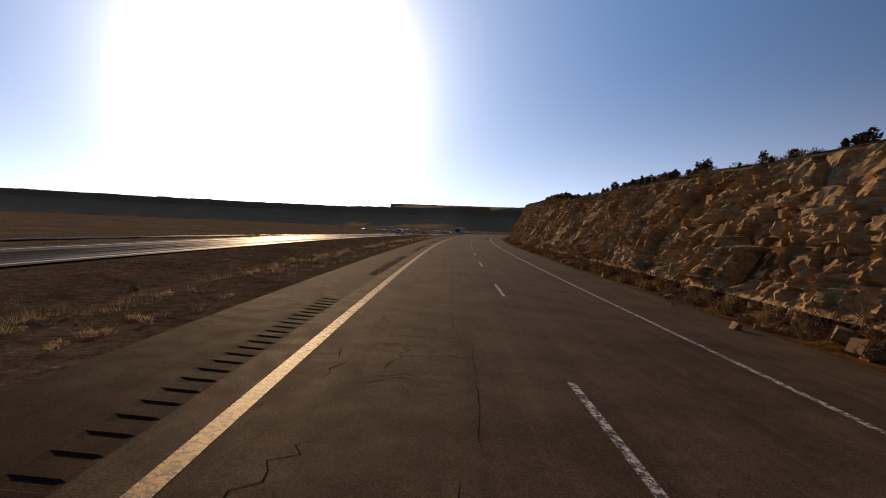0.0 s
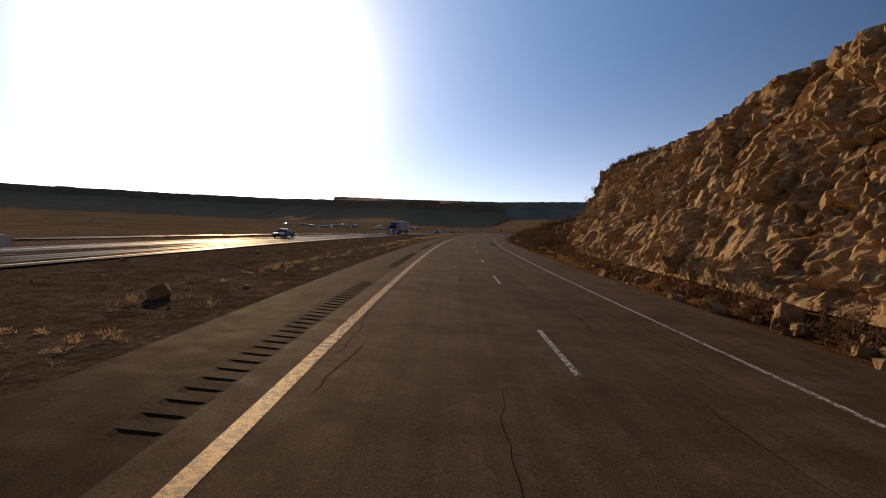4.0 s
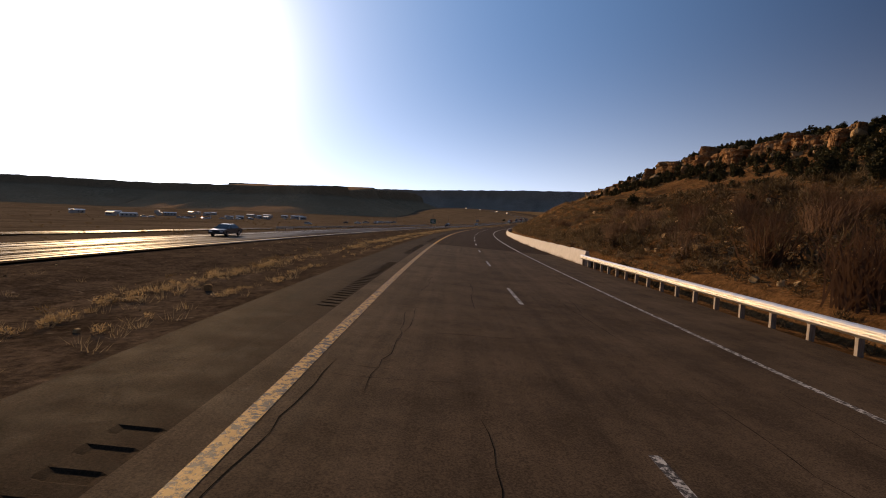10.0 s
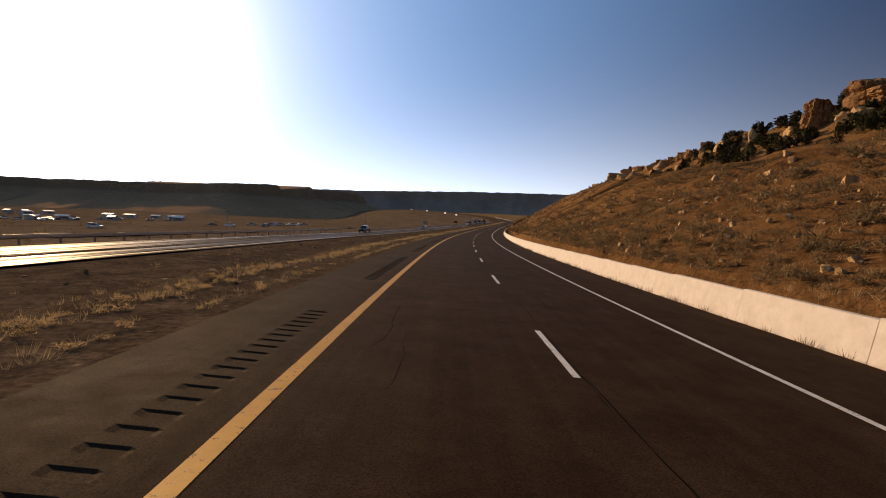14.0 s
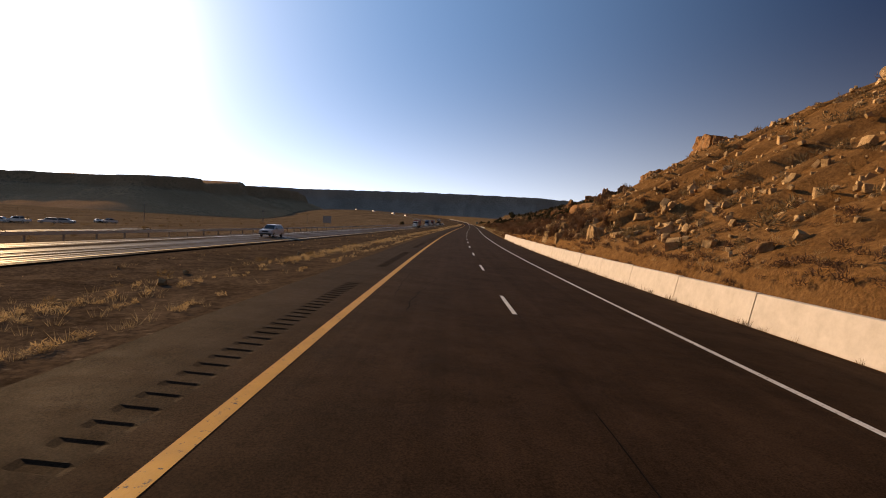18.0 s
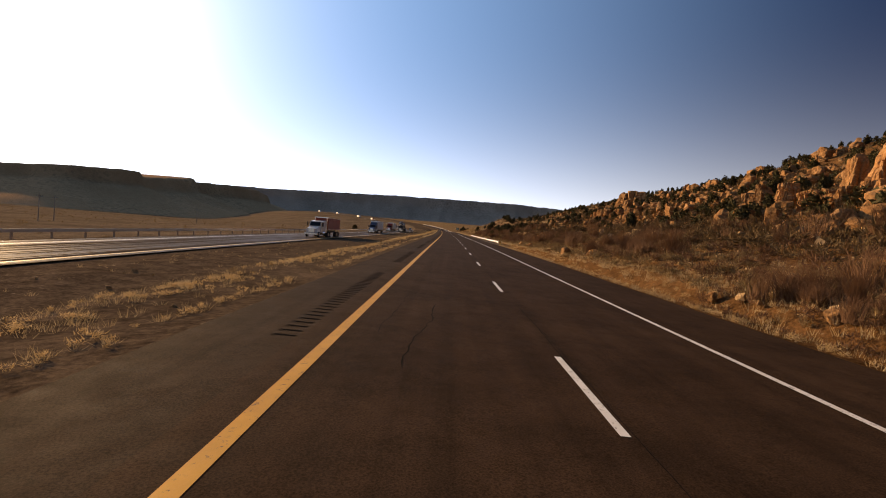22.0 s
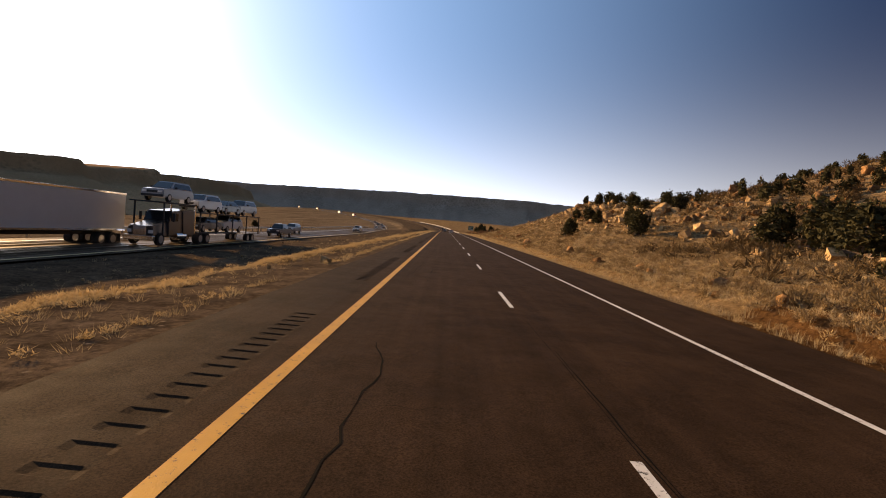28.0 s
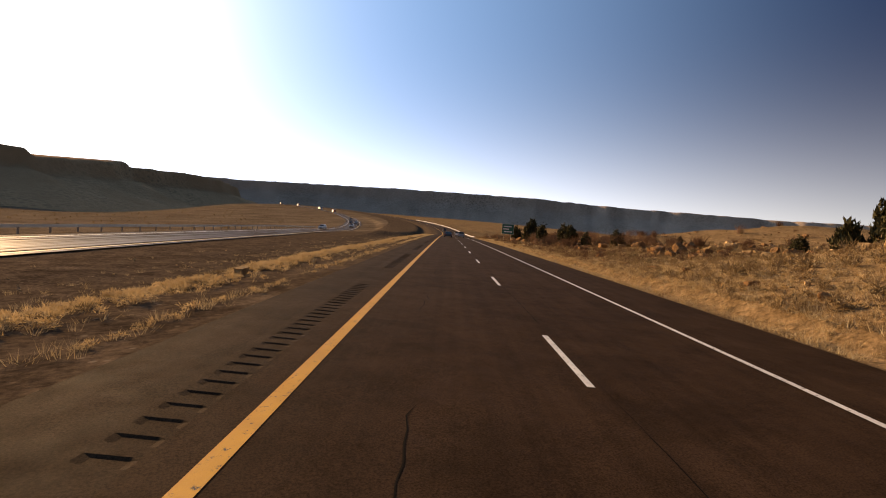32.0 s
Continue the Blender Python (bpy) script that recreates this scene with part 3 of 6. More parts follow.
# ---- lane dashes, three metres of paint every twelve ----
dash = mesh_of("lane_dash", [(-.06, 0, 0), (.06, 0, 0), (.06, 1, 0), (-.06, 1, 0), (-.06, 2, 0), (.06, 2, 0), (-.06, 3.05, 0), (.06, 3.05, 0)],
               [(0, 1, 2, 3), (3, 2, 5, 4), (4, 5, 7, 6)])
dash_old = dash.copy()
dash.materials.append(M_WHITE)
dash_old.materials.append(M_WHITE_OLD)
first = thing("lane_dashes", "row of broken white lane dashes on the asphalt", "road line", kind="structure")
for k in range(-4, 110):
    s = DASH_AT + k * 12.192
    s += float(np.interp(s, [60, 110, 230, 510, 740, 900, 1070], [-.45, -.7, -.5, -1.0, -.15, 0, .15]))
    x, y, z = road(s, LANE_DASH, .006)
    ob = part("lane_dash", dash_old if s < SEAM else dash, None, first)
    tilt = math.degrees(math.atan(np.interp(s, SS, SLOPE)))
    ob.matrix_basis = pose(x, y, z, tilt, float(np.interp(s, BANK_S, BANK)), -math.degrees(heading(s))) @ Matrix.Diagonal((1, 1.09, 1, 1))

# ---- rumble strip: real grooves across the left shoulder ----
rs, rd = [-100.0], [0.0]
s = -99.0
while s < 1330:
    on = s % 18.3 < 12.2
    if on:
        rs += [s, s + .03, s + .15, s + .19]
        rd += [0, -.016, -.016, 0]
    s += .38
rs, rd = np.array(rs + [1340.0]), np.array(rd + [0.0])
lat4 = np.array([-1.02, -.93, -.62, -.55])
g, l = np.meshgrid(rs, lat4, indexing="ij")
up = rd[:, None] * np.array([0, 1, 1, 0])[None, :]
setting("rumble_strip", mesh_of("rumble_strip", road(g, l, up).reshape(-1, 3), grid_faces(len(rs), 4, True)), M_SHOULDER,
        "milled rumble grooves in the asphalt shoulder", "rumble strip")
v, f = strip(np.arange(1340, 2600, 8.0), np.array([-1.02, -.55]), 0.0)
setting("shoulder_far", mesh_of("shoulder_far", v, f), M_SHOULDER, "asphalt shoulder", "road")


# ---- cracks and joints in the pavement ----
def crack(s, lat, width, drift, steps, rng, step=.35, along=True):
    """A wandering crack as a thin ribbon."""
    v, f = [], []
    for k in range(steps):
        w = width * rng.uniform(.4, 1.3) * (1 if 0 < k < steps - 1 else .2)
        if along:
            s += step
            lat += rng.normal(0, drift)
            v += [(s, lat - w / 2), (s, lat + w / 2)]
        else:
            lat += step
            s += rng.normal(0, drift)
            v += [(s - w / 2, lat), (s + w / 2, lat)]
    return v, [(2 * k, 2 * k + 1, 2 * k + 3, 2 * k + 2) for k in range(steps - 1)]


def crack_field(name, runs, label):
    vs, fs, n = [], [], 0
    for v, f in runs:
        vs += v
        fs += [tuple(i + n for i in q) for q in f]
        n += len(v)
    a = np.array(vs)
    me = mesh_of(name, road(a[:, 0], a[:, 1], .0035), fs)
    me.materials.append(M_CRACK)
    return tagged(new(name, me), label, "cracks", "", "stuff")


rng = np.random.default_rng(5)
runs = []
s = -20.0
while s < SEAM:
    runs.append(crack(s, rng.choice([.25, 1.15, 2.4, 2.5, 5.3, 6.8]) + rng.normal(0, .15), rng.uniform(.008, .020), .035, int(rng.integers(5, 20)), rng))
    if rng.random() < .5:
        lat = rng.choice([0, .2, 1.2, 4])
        runs.append(crack(s + rng.uniform(0, 4), lat, rng.uniform(.008, .018), .05, int(rng.integers(5, 12)), rng, .3, False))
    s += rng.uniform(.8, 2.6)
for k in range(150):
    s = rng.uniform(-10, 130)
    runs.append(crack(s, rng.uniform(.1, 1.3), .019, .09, int(rng.integers(4, 10)), rng, .16, bool(k % 2)))
crack_field("pavement_cracks_old", runs, "branching dark cracks in the worn asphalt")
runs = []
s = SEAM
while s < 1320:
    runs.append(crack(s, 1.25 + rng.normal(0, .08), rng.uniform(.012, .024), .05, int(rng.integers(10, 34)), rng))
    if rng.random() < .5:
        runs.append(crack(s + 2, .75 + rng.normal(0, .06), rng.uniform(.010, .018), .03, int(rng.integers(10, 30)), rng))
    for _ in range(int(rng.integers(0, 4))):
        runs.append(crack(s + rng.uniform(0, 8), rng.uniform(.7, 1.5), rng.uniform(.008, .014), .06, int(rng.integers(4, 9)), rng, .14, False))
    runs.append(crack(s, LANE_DASH + .12 + rng.normal(0, .02), rng.uniform(.012, .024), .008, int(rng.integers(20, 50)), rng))
    if rng.random() < .12:
        runs.append(crack(s, -.2, .014, .03, 14, rng, .3, False))
    s += rng.uniform(6, 18)
crack_field("pavement_cracks_new", runs, "thin dark wheel-path cracks in the newer asphalt")


def patch(name, s0, s1, a, b, mat, label):
    v, f = strip(np.linspace(s0, s1, max(3, int((s1 - s0) / 2))), np.array([a, b]), .003)
    return setting(name, mesh_of(name, v, f), mat, label, "pavement patch")


patch("pavement_patch_1", 111, 139, 6.1, 7.5, M_PATCH, "long dark patch of newer asphalt")
patch("pavement_patch_5", 117.2, 119.8, 4.2, 6.097, M_PATCH, "dark patch of newer asphalt across the lane")
patch("pavement_patch_6", 112.3, 114.4, 4.2, 6.097, M_PATCH, "dark patch of newer asphalt across the lane")
patch("pavement_patch_2", 214, 233, 6.3, 7.5, M_PATCH, "long dark patch of newer asphalt")
patch("pavement_patch_3", 318, 330, 6.1, 7.5, M_PATCH, "dark patch of newer asphalt")
patch("pavement_patch_4", 302, 309, 5.4, 9.2, M_PATCH, "dark square patch of newer asphalt")


# ---- guardrails ----
def rail_beam(name, s0, s1, lat, parent, side=1):
    """A W-shaped steel beam following the road."""
    prof = [(.0, .40), (-.045, .43), (-.085, .47), (-.085, .50), (-.01, .535), (-.01, .565), (-.085, .60), (-.085, .63), (-.045, .67), (.0, .70),
            (.02, .70), (.02, .40)]
    ss = np.linspace(s0, s1, max(2, int((s1 - s0) / 1.9) + 1))
    pts = np.array([[road(q, (lat(q) if callable(lat) else lat) + x * side, z) for x, z in prof] for q in ss])
    n = len(prof)
    f = [(i * n + k, i * n + (k + 1) % n, (i + 1) * n + (k + 1) % n, (i + 1) * n + k) for i in range(len(ss) - 1) for k in range(n)]
    org = np.array(parent.matrix_basis.translation)
    ob = part(name, mesh_of(name, pts.reshape(-1, 3) - org, f), M_STEEL, parent, "ribbed galvanised steel beam")
    return ob


def post_mesh(h=.78):
    bm = bmesh.new()
    box(bm, -.075, .075, -.05, .05, -.25, h - .12, .008)
    box(bm, -.075, -.03, -.075, .075, h - .40, h - .08, .008)
    me = bpy.data.meshes.new("post")
    bm.to_mesh(me)
    bm.free()
    me.materials.append(M_POST)
    return me


POST = post_mesh()


def guardrail(s0, s1, lat, label, gap=1.5, side=1, other=False):
    org = road(s0, lat)
    rail = thing("guardrail", label, "guardrail", Matrix.Translation(org))
    rail_beam("rail_beam", s0, s1, lat, rail, side)
    for q in np.arange(s0 + .6, s1, gap):
        m = beside(q, lat + .10 * side, 0, 0 if side > 0 else 180)
        part("post", POST, None, rail, "", Matrix.Translation(-Vector(org)) @ m)
    return rail


def end_plate(rail, s, lat):
    bm = bmesh.new()
    box(bm, -.12, .02, -.9, .3, .36, .74, .02)
    box(bm, -.14, .04, -1.0, -.9, .25, .80, .02)
    ob = part("end_terminal", bm, M_STEEL, rail, "flat steel end plate")
    ob.matrix_basis = Matrix.Translation(-rail.matrix_basis.translation) @ beside(s, lat)


RAIL_LAT = 11.0
r = guardrail(357, 391, RAIL_LAT, "galvanised steel guardrail joining a concrete barrier")
end_plate(r, 357, RAIL_LAT)
r = guardrail(868, 966, RAIL_LAT, "long galvanised steel guardrail on stubby posts")
end_plate(r, 868, RAIL_LAT)
M_BLACK = material("marker_black", (.02, .02, .02), .6)
bm = bmesh.new()
box(bm, .02, .36, -1.06, -1.03, .30, .82, .006)
plate = part("marker_plate", bm, material("marker_yellow", (.62, .36, .04), .55), r, "striped end marker plate")
plate.matrix_basis = Matrix.Translation(-r.matrix_basis.translation) @ beside(868, RAIL_LAT)
for k in range(3):
    bm = bmesh.new()
    z = .36 + k * .15
    q = [bm.verts.new(p) for p in ((.03, -1.064, z), (.35, -1.064, z + .10), (.35, -1.064, z + .17), (.03, -1.064, z + .07))]
    bm.faces.new(q)
    bmesh.ops.solidify(bm, geom=bm.faces[:], thickness=.002)
    part("marker_stripe", bm, M_BLACK, plate)
guardrail(1300, 1640, RAIL_LAT, "distant guardrail along the climbing road", 3.81)
for s0, s1 in ((440, 610), (640, 1090)):
    org = road(s0, -31.0)
    r = thing("guardrail", "steel guardrail on the far side of the other carriageway", "guardrail", Matrix.Translation(org))
    ob = rail_beam("rail_beam", s0, s1, -31.0, r)
    ob.matrix_basis = Matrix.Translation((0, 0, -1.55))
    for q in np.arange(s0 + .6, s1, 3.81):
        part("post", POST, None, r, "", Matrix.Translation(-Vector(org)) @ beside(q, -31.1, -1.6))


far_edge = lambda q: -31.0 - float(median_growth(q))
org = road(1104, far_edge(1104))
r = thing("guardrail", "steel guardrail on the far side of the other carriageway", "guardrail", Matrix.Translation(org))
ob = rail_beam("rail_beam", 1104, 1320, far_edge, r)
ob.matrix_basis = Matrix.Translation((0, 0, -1.55))
for q in np.arange(1104.6, 1320, 3.81):
    part("post", POST, None, r, "", Matrix.Translation(-Vector(org)) @ beside(q, far_edge(q) - .1, -1.6))


# ---- signs ----
M_GREEN = material("sign_green", (.015, .12, .075), .5)
M_SIGN_WHITE = material("sign_white", (.75, .76, .74), .5)
M_SIGN_BACK = material("sign_back", (.32, .31, .30), .5, .6)


def road_sign(s, lat, ground_z, low, wide, high, bars, label, turn=0):
    sign = thing("road_sign", label, "road sign", beside(s, lat, ground_z, turn))
    bm = bmesh.new()
    box(bm, -wide / 2, wide / 2, -.015, .015, low, low + high, .012)
    panel = part("sign_panel", bm, M_GREEN if bars else M_SIGN_BACK, sign)
    for x in (-wide * .3, wide * .3):
        bm = bmesh.new()
        box(bm, x - .04, x + .04, .02, .10, -.4, low + high - .1, .005)
        part("sign_post", bm, M_POST, sign)
    if bars:
        bm = bmesh.new()
        for x0, x1, z0, z1 in ((-.5, .5, .485, .5), (-.5, .5, -.5, -.485), (-.5, -.488, -.5, .5), (.488, .5, -.5, .5)):
            box(bm, x0 * wide, x1 * wide, -.021, -.017, low + high * (z0 + .5), low + high * (z1 + .5))
        part("sign_border", bm, M_SIGN_WHITE, panel)
        for row, (a, b) in enumerate(bars):
            bm = bmesh.new()
            z = low + high * (.76 - row * .26)
            box(bm, a * wide, b * wide, -.021, -.017, z - high * .05, z + high * .05)
            part("legend_bar", bm, M_SIGN_WHITE, panel)
    return sign


road_sign(501, -10.6, -1.3, 2.2, 1.65, 1.35, ((-.3, .3), (-.36, .2), (-.2, .34)), "green road sign with white lettering on two posts in the median")
road_sign(1240, 15, .1, 2.0, 2.6, 2.2, ((-.36, .3), (-.4, .1), (-.3, .38)), "large green road sign with white lettering beside the road")
road_sign(775, -36, -2.4, 2.2, 2.4, 2.0, (), "back of a large road sign facing the other carriageway", 0)


# ---- rock ----
def chunk(seed, flat=.5, points=6):
    """An angular block about one metre across."""
    rng = np.random.default_rng(seed)
    bm = bmesh.new()
    for _ in range(points):
        p = rng.uniform(-.5, .5, 3)
        k = rng.integers(3)
        p[k] = .5 * np.sign(p[k]) * rng.uniform(1 - flat, 1)
        bm.verts.new(p)
    for sx in (-1, 1):
        for sy in (-1, 1):
            for sz in (-1, 1):
                bm.verts.new(np.array((sx, sy, sz)) * .5 * rng.uniform(.45, 1.0, 3))
    hull = bmesh.ops.convex_hull(bm, input=bm.verts)
    bmesh.ops.delete(bm, geom=list({g for g in hull["geom_interior"] + hull["geom_unused"] if isinstance(g, bmesh.types.BMVert)}), context="VERTS")
    bmesh.ops.dissolve_limit(bm, angle_limit=radians(14), verts=bm.verts, edges=bm.edges)
    bmesh.ops.triangulate(bm, faces=bm.faces)
    bmesh.ops.recalc_face_normals(bm, faces=bm.faces)
    me = bpy.data.meshes.new("rock")
    bm.to_mesh(me)
    bm.free()
    return me


def broken(seed, fine=3, rough=.05, tall=False):
    """A broken rock about one metre across: split along several planes, with worn edges and a rough skin."""
    rng = np.random.default_rng(seed + 400)
    bm = bmesh.new()
    bmesh.ops.create_icosphere(bm, subdivisions=fine, radius=1.0)
    planes = []
    for k in range(11):
        n = rng.normal(0, 1, 3)
        if k < 6:
            n = np.eye(3)[k % 3] * (1 if k < 3 else -1) + rng.normal(0, .20, 3)
        n /= np.linalg.norm(n)
        planes.append((Vector(n), rng.uniform(.34, .5) if k < 6 else rng.uniform(.50, .68)))
    if tall:
        planes += [(Vector((sx * .8, 0, .6)).normalized(), .30 + .1 * rng.random()) for sx in (-1, 1)]
    off = Vector(rng.uniform(0, 50, 3))
    for v in bm.verts:
        d = v.co.normalized()
        v.co = d * min(.75, min(p / max(d.dot(n), .05) for n, p in planes))
    for v in bm.verts:
        q = v.co
        d = rough * 1.5 * noise.noise(q * 2.0 + off) + rough * .8 * noise.noise(q * 5 + off)
        if fine > 3:
            groove = abs(noise.noise(Vector((q.x * 2.4, q.y * 2.4, q.z * .8)) + off))
            d -= .09 * max(0, .09 - groove) / .09
            ledge = abs(noise.noise(Vector((q.x * .7, q.y * .7, q.z * 4.5)) + off))
            d -= .06 * max(0, .10 - ledge) / .10
        if fine > 3:      # chipped skin
            d += .03 * noise.noise(q * 11 - off)
        v.co += q.normalized() * d
    me = bpy.data.meshes.new("boulder")
    bm.to_mesh(me)
    bm.free()
    return me


CHUNKS = [chunk(k) for k in range(12)]
for m in CHUNKS:
    m.materials.append(M_ROCK)
ROCKS = [broken(k, 3, .075, k % 4 == 3) for k in range(14)]
BIG = [broken(20 + k, 5, .05, k > 4) for k in range(8)]
BIG_TAN, TAN_ROCKS = [m.copy() for m in BIG], [m.copy() for m in ROCKS]
for m in ROCKS + BIG:
    m.materials.append(M_RED_ROCK)
for m in TAN_ROCKS:
    m.materials.append(M_ROCK)
for m in BIG_TAN:
    m.materials.append(M_ROCK)


def scaled(m, sx, sy, sz):
    return m @ Matrix.Diagonal((sx, sy, sz, 1))


# the blasted rock face beside the road, then the cliff that follows it
def face_point(s, v):
    """Foot to brow of the rock face, v from 0 to 1."""
    foot, mid, top = (np.interp(s, RIGHT[:, 0], RIGHT[:, k]) for k in (1, 3, 5))
    lat = np.where(v < .8, foot + (mid - foot) * v / .8, mid + (top - mid) * (v - .8) / .2)
    return lat, right_form(s, lat)


fs, fv = np.arange(-30, 276, .12), np.concatenate([np.linspace(0, .8, 80), np.linspace(.82, 1, 8)])
g, q = np.meshgrid(fs, fv, indexing="ij")
lat, up = face_point(g, q)
tall = np.maximum(up, .3)


def facets(x, y, seed, tilt):
    """Jointed blocks: each juts out by its own amount and slants its own way; and the joint's depth."""
    xi, yi = np.floor(x), np.floor(y)
    d1, d2 = np.full(x.shape, 9.0), np.full(x.shape, 9.0)
    out = np.zeros(x.shape)
    for di in (-1, 0, 1):
        for dj in (-1, 0, 1):
            a, b = xi + di, yi + dj
            px, py = a + hash2(a, b, seed), b + hash2(a, b, seed + 9)
            d = np.maximum(np.abs(px - x), np.abs(py - y) * 1.1) + .25 * np.hypot(px - x, py - y)
            f = hash2(a, b, seed + 5) + tilt * ((hash2(a, b, seed + 2) - .5) * (x - px) + (hash2(a, b, seed + 3) - .5) * (y - py))
            out = np.where(d < d1, f, out)
            d2 = np.minimum(np.maximum(d, d1), d2)
            d1 = np.minimum(d, d1)
    return out, np.clip(1 - (d2 - d1) / .12, 0, 1)


bend = .5 * rough_noise(g / 3.5, up / 3.5, 4)
along, over = g - .12 * up + bend, up + .06 * g + .4 * bend
late = np.clip((g - 160) / 40, 0, 1)          # the cut gives way to a natural cliff of tall columns
f0, j0 = facets(along / 4.2, over / 3.0, 51, .8)
f1, j1 = facets(along / 1.0, over / 1.45, 21, 2.0)
f2, j2 = facets(along / .5 - .1 * over, over / .68, 37, 2.4)
f3, j3 = facets(along / 3.2, over / 9.0, 63, .5)
f4, j4 = facets((along - .2 * up) / .33, over / .4, 71, 2.2)
rubbly = np.clip(smooth_noise(g / 5.0, up / 2.6, 90) * 3.2 - .8, .2, 1)
split = np.clip(1 - np.abs(rough_noise(along / 2.6, over / 8, 31, 2)) / .035, 0, 1)       # upright cracks
bed = np.clip(1 - np.abs(rough_noise(along / 14, over / 1.5, 33, 2)) / .04, 0, 1)          # bedding planes
push = (1 - .5 * late) * .8 * (f0 - .5) + .40 * (f1 - .5) + rubbly * (.30 * (f2 - .5) + .19 * (f4 - .5)) + late * 1.5 * (f3 - .5)
push = push - .12 * j0 - .05 * j1 - late * .7 * j3 - .38 * split - .22 * bed
push = push * np.clip(q / .05, .15, 1) * np.clip((1.0 - q) / .16, .08, 1) + np.where(q < .8, .5, .5 * (1 - q) / .2)
v = road(g, lat - push, up + .12 * push)
rock_mesh = mesh_of("rock_cut", v.reshape(-1, 3), grid_faces(len(fs), len(fv), True))
rock_mesh.materials.append(M_CUT)
rock_mesh.materials.append(M_SLOPE)
crest = q[:-1, :-1] + .05 * rough_noise(g[:-1, :-1] / 2.5, up[:-1, :-1], 17) > np.where(g[:-1, :-1] < 200, .83, .97)
rock_mesh.polygons.foreach_set("material_index", crest.ravel().astype(np.int32))
rock_cut = setting("rock_cut", rock_mesh, None, "steep blasted sandstone cut of jointed tan blocks under a soil crest", "rock face")
rng = np.random.default_rng(8)
for k in range(290):
    s, vv = rng.uniform(4, 274), rng.beta(1.6, 1.3) * .8
    la, zz = face_point(np.array(s), np.array(vv))
    x, y, z = road(s, float(la) - rng.uniform(.05, .4), float(zz) + .1)
    a = rng.uniform(.35, .8) * (1.5 if s > 180 else 1)
    part("rock", CHUNKS[k % 12], None, rock_cut, "",
         scaled(pose(x, y, z, rng.normal(0, 14), rng.normal(0, 14), -math.degrees(heading(s)) + rng.normal(0, 18)), a * .8, a * rng.uniform(.8, 1.5), a * rng.uniform(.7, 1.6)))


def joined(name, sources, groups, mat, label, category, tilt=0.0, sink=0.0):
    """Many small pieces as one mesh. groups: arrays of (along, lateral, width, height) of the pieces."""
    rng = np.random.default_rng(len(name))
    s, lat, wide, high = (np.concatenate([np.broadcast_to(g[k], g[0].shape) for g in groups]) for k in range(4))
    base = road(s, lat, land(s, lat) + high * sink)
    turn, tx, ty = rng.uniform(0, math.tau, len(s)), rng.normal(0, 1, len(s)) * tilt, rng.normal(0, 1, len(s)) * tilt
    wx, wy = wide * rng.uniform(.75, 1.3, len(s)), wide * rng.uniform(.75, 1.3, len(s))
    vs, fs_, n = [], [], 0
    for k, (v, f) in enumerate(sources):
        i = np.arange(k, len(s), len(sources))
        x, y, z = v[None, :, 0] * wx[i, None], v[None, :, 1] * wy[i, None], v[None, :, 2] * high[i, None]
        x, y, z = x + ty[i, None] * z, y - tx[i, None] * z, z - ty[i, None] * x + tx[i, None] * y
        c, q = np.cos(turn[i, None]), np.sin(turn[i, None])
        p = np.stack([x * c - y * q, x * q + y * c, z], -1) + base[i, None, :]
        vs.append(p.reshape(-1, 3))
        fs_.append((f[None] + (n + np.arange(len(i)) * len(v))[:, None, None]).reshape(-1, 3))
        n += len(i) * len(v)
    me = mesh_of(name, np.concatenate(vs), np.concatenate(fs_))
    me.materials.append(mat)
    return tagged(new(name, me), label, category, "", "stuff")


def raw(me):
    v = np.zeros(len(me.vertices) * 3)
    me.vertices.foreach_get("co", v)
    f = np.array([p.vertices[:] for p in me.polygons])
    return v.reshape(-1, 3), f


RAW = [raw(m) for m in CHUNKS]


def resting(s, lat, rng, size, sink=.25, flat=1.0):
    """A block lying on the land."""
    z = float(land(np.array(s), np.array(lat)))
    x, y, zz = road(s, lat, z + size * flat * (.5 - sink))
    return scaled(pose(x, y, zz, rng.normal(0, 12), rng.normal(0, 12), rng.uniform(0, 360)), size * rng.uniform(.7, 1.4), size * rng.uniform(.7, 1.4), size * flat * rng.uniform(.7, 1.2))


# talus at the foot of the cut and stones over the slopes
s1, s2 = rng.uniform(0, 330, 2600), rng.uniform(205, 400, 520)
z1, z2 = rng.gamma(2, .10, 2600) + .06, np.minimum(rng.gamma(1.5, .12, 520) + .06, .7)
joined("talus", RAW, [(s1, np.interp(s1, RIGHT[:, 0], RIGHT[:, 1]) - rng.exponential(.6, 2600) + .2, z1, z1), (s2, 13.5 + rng.gamma(1.4, 9, 520), z2, z2)],
       M_ROCK, "loose broken sandstone rubble at the foot of the rock face", "rubble", .25, .25)
s1, s2 = rng.uniform(330, 1230, 6200), rng.uniform(560, 800, 1200)
l1 = 13 + rng.gamma(1.5, 13, 6200)
z1, z2 = rng.gamma(1.4, .17 * np.where(s1 < 560, .8, np.where(s1 < 735, .5, 1.3))) + .05, np.minimum(rng.gamma(1.6, .10, 1200) + .05, .45)
z1 = np.minimum(z1, np.where(l1 < 24, np.where(s1 > 738, .2, .32), 1.1))
s3 = rng.uniform(655, 752, 1900)          # debris of the gullied bank
z3 = np.minimum(rng.gamma(1.5, .12, 1900) + .07, .7)
joined("slope_stones", RAW, [(s1, l1, z1, z1), (s2, 13 + rng.gamma(1.3, 7, 1200), z2, z2), (s3, 13.2 + rng.gamma(1.7, 8, 1900), z3, z3)],
       M_ROCK, "scattered tan stones over the slopes", "stones", .25, .25)
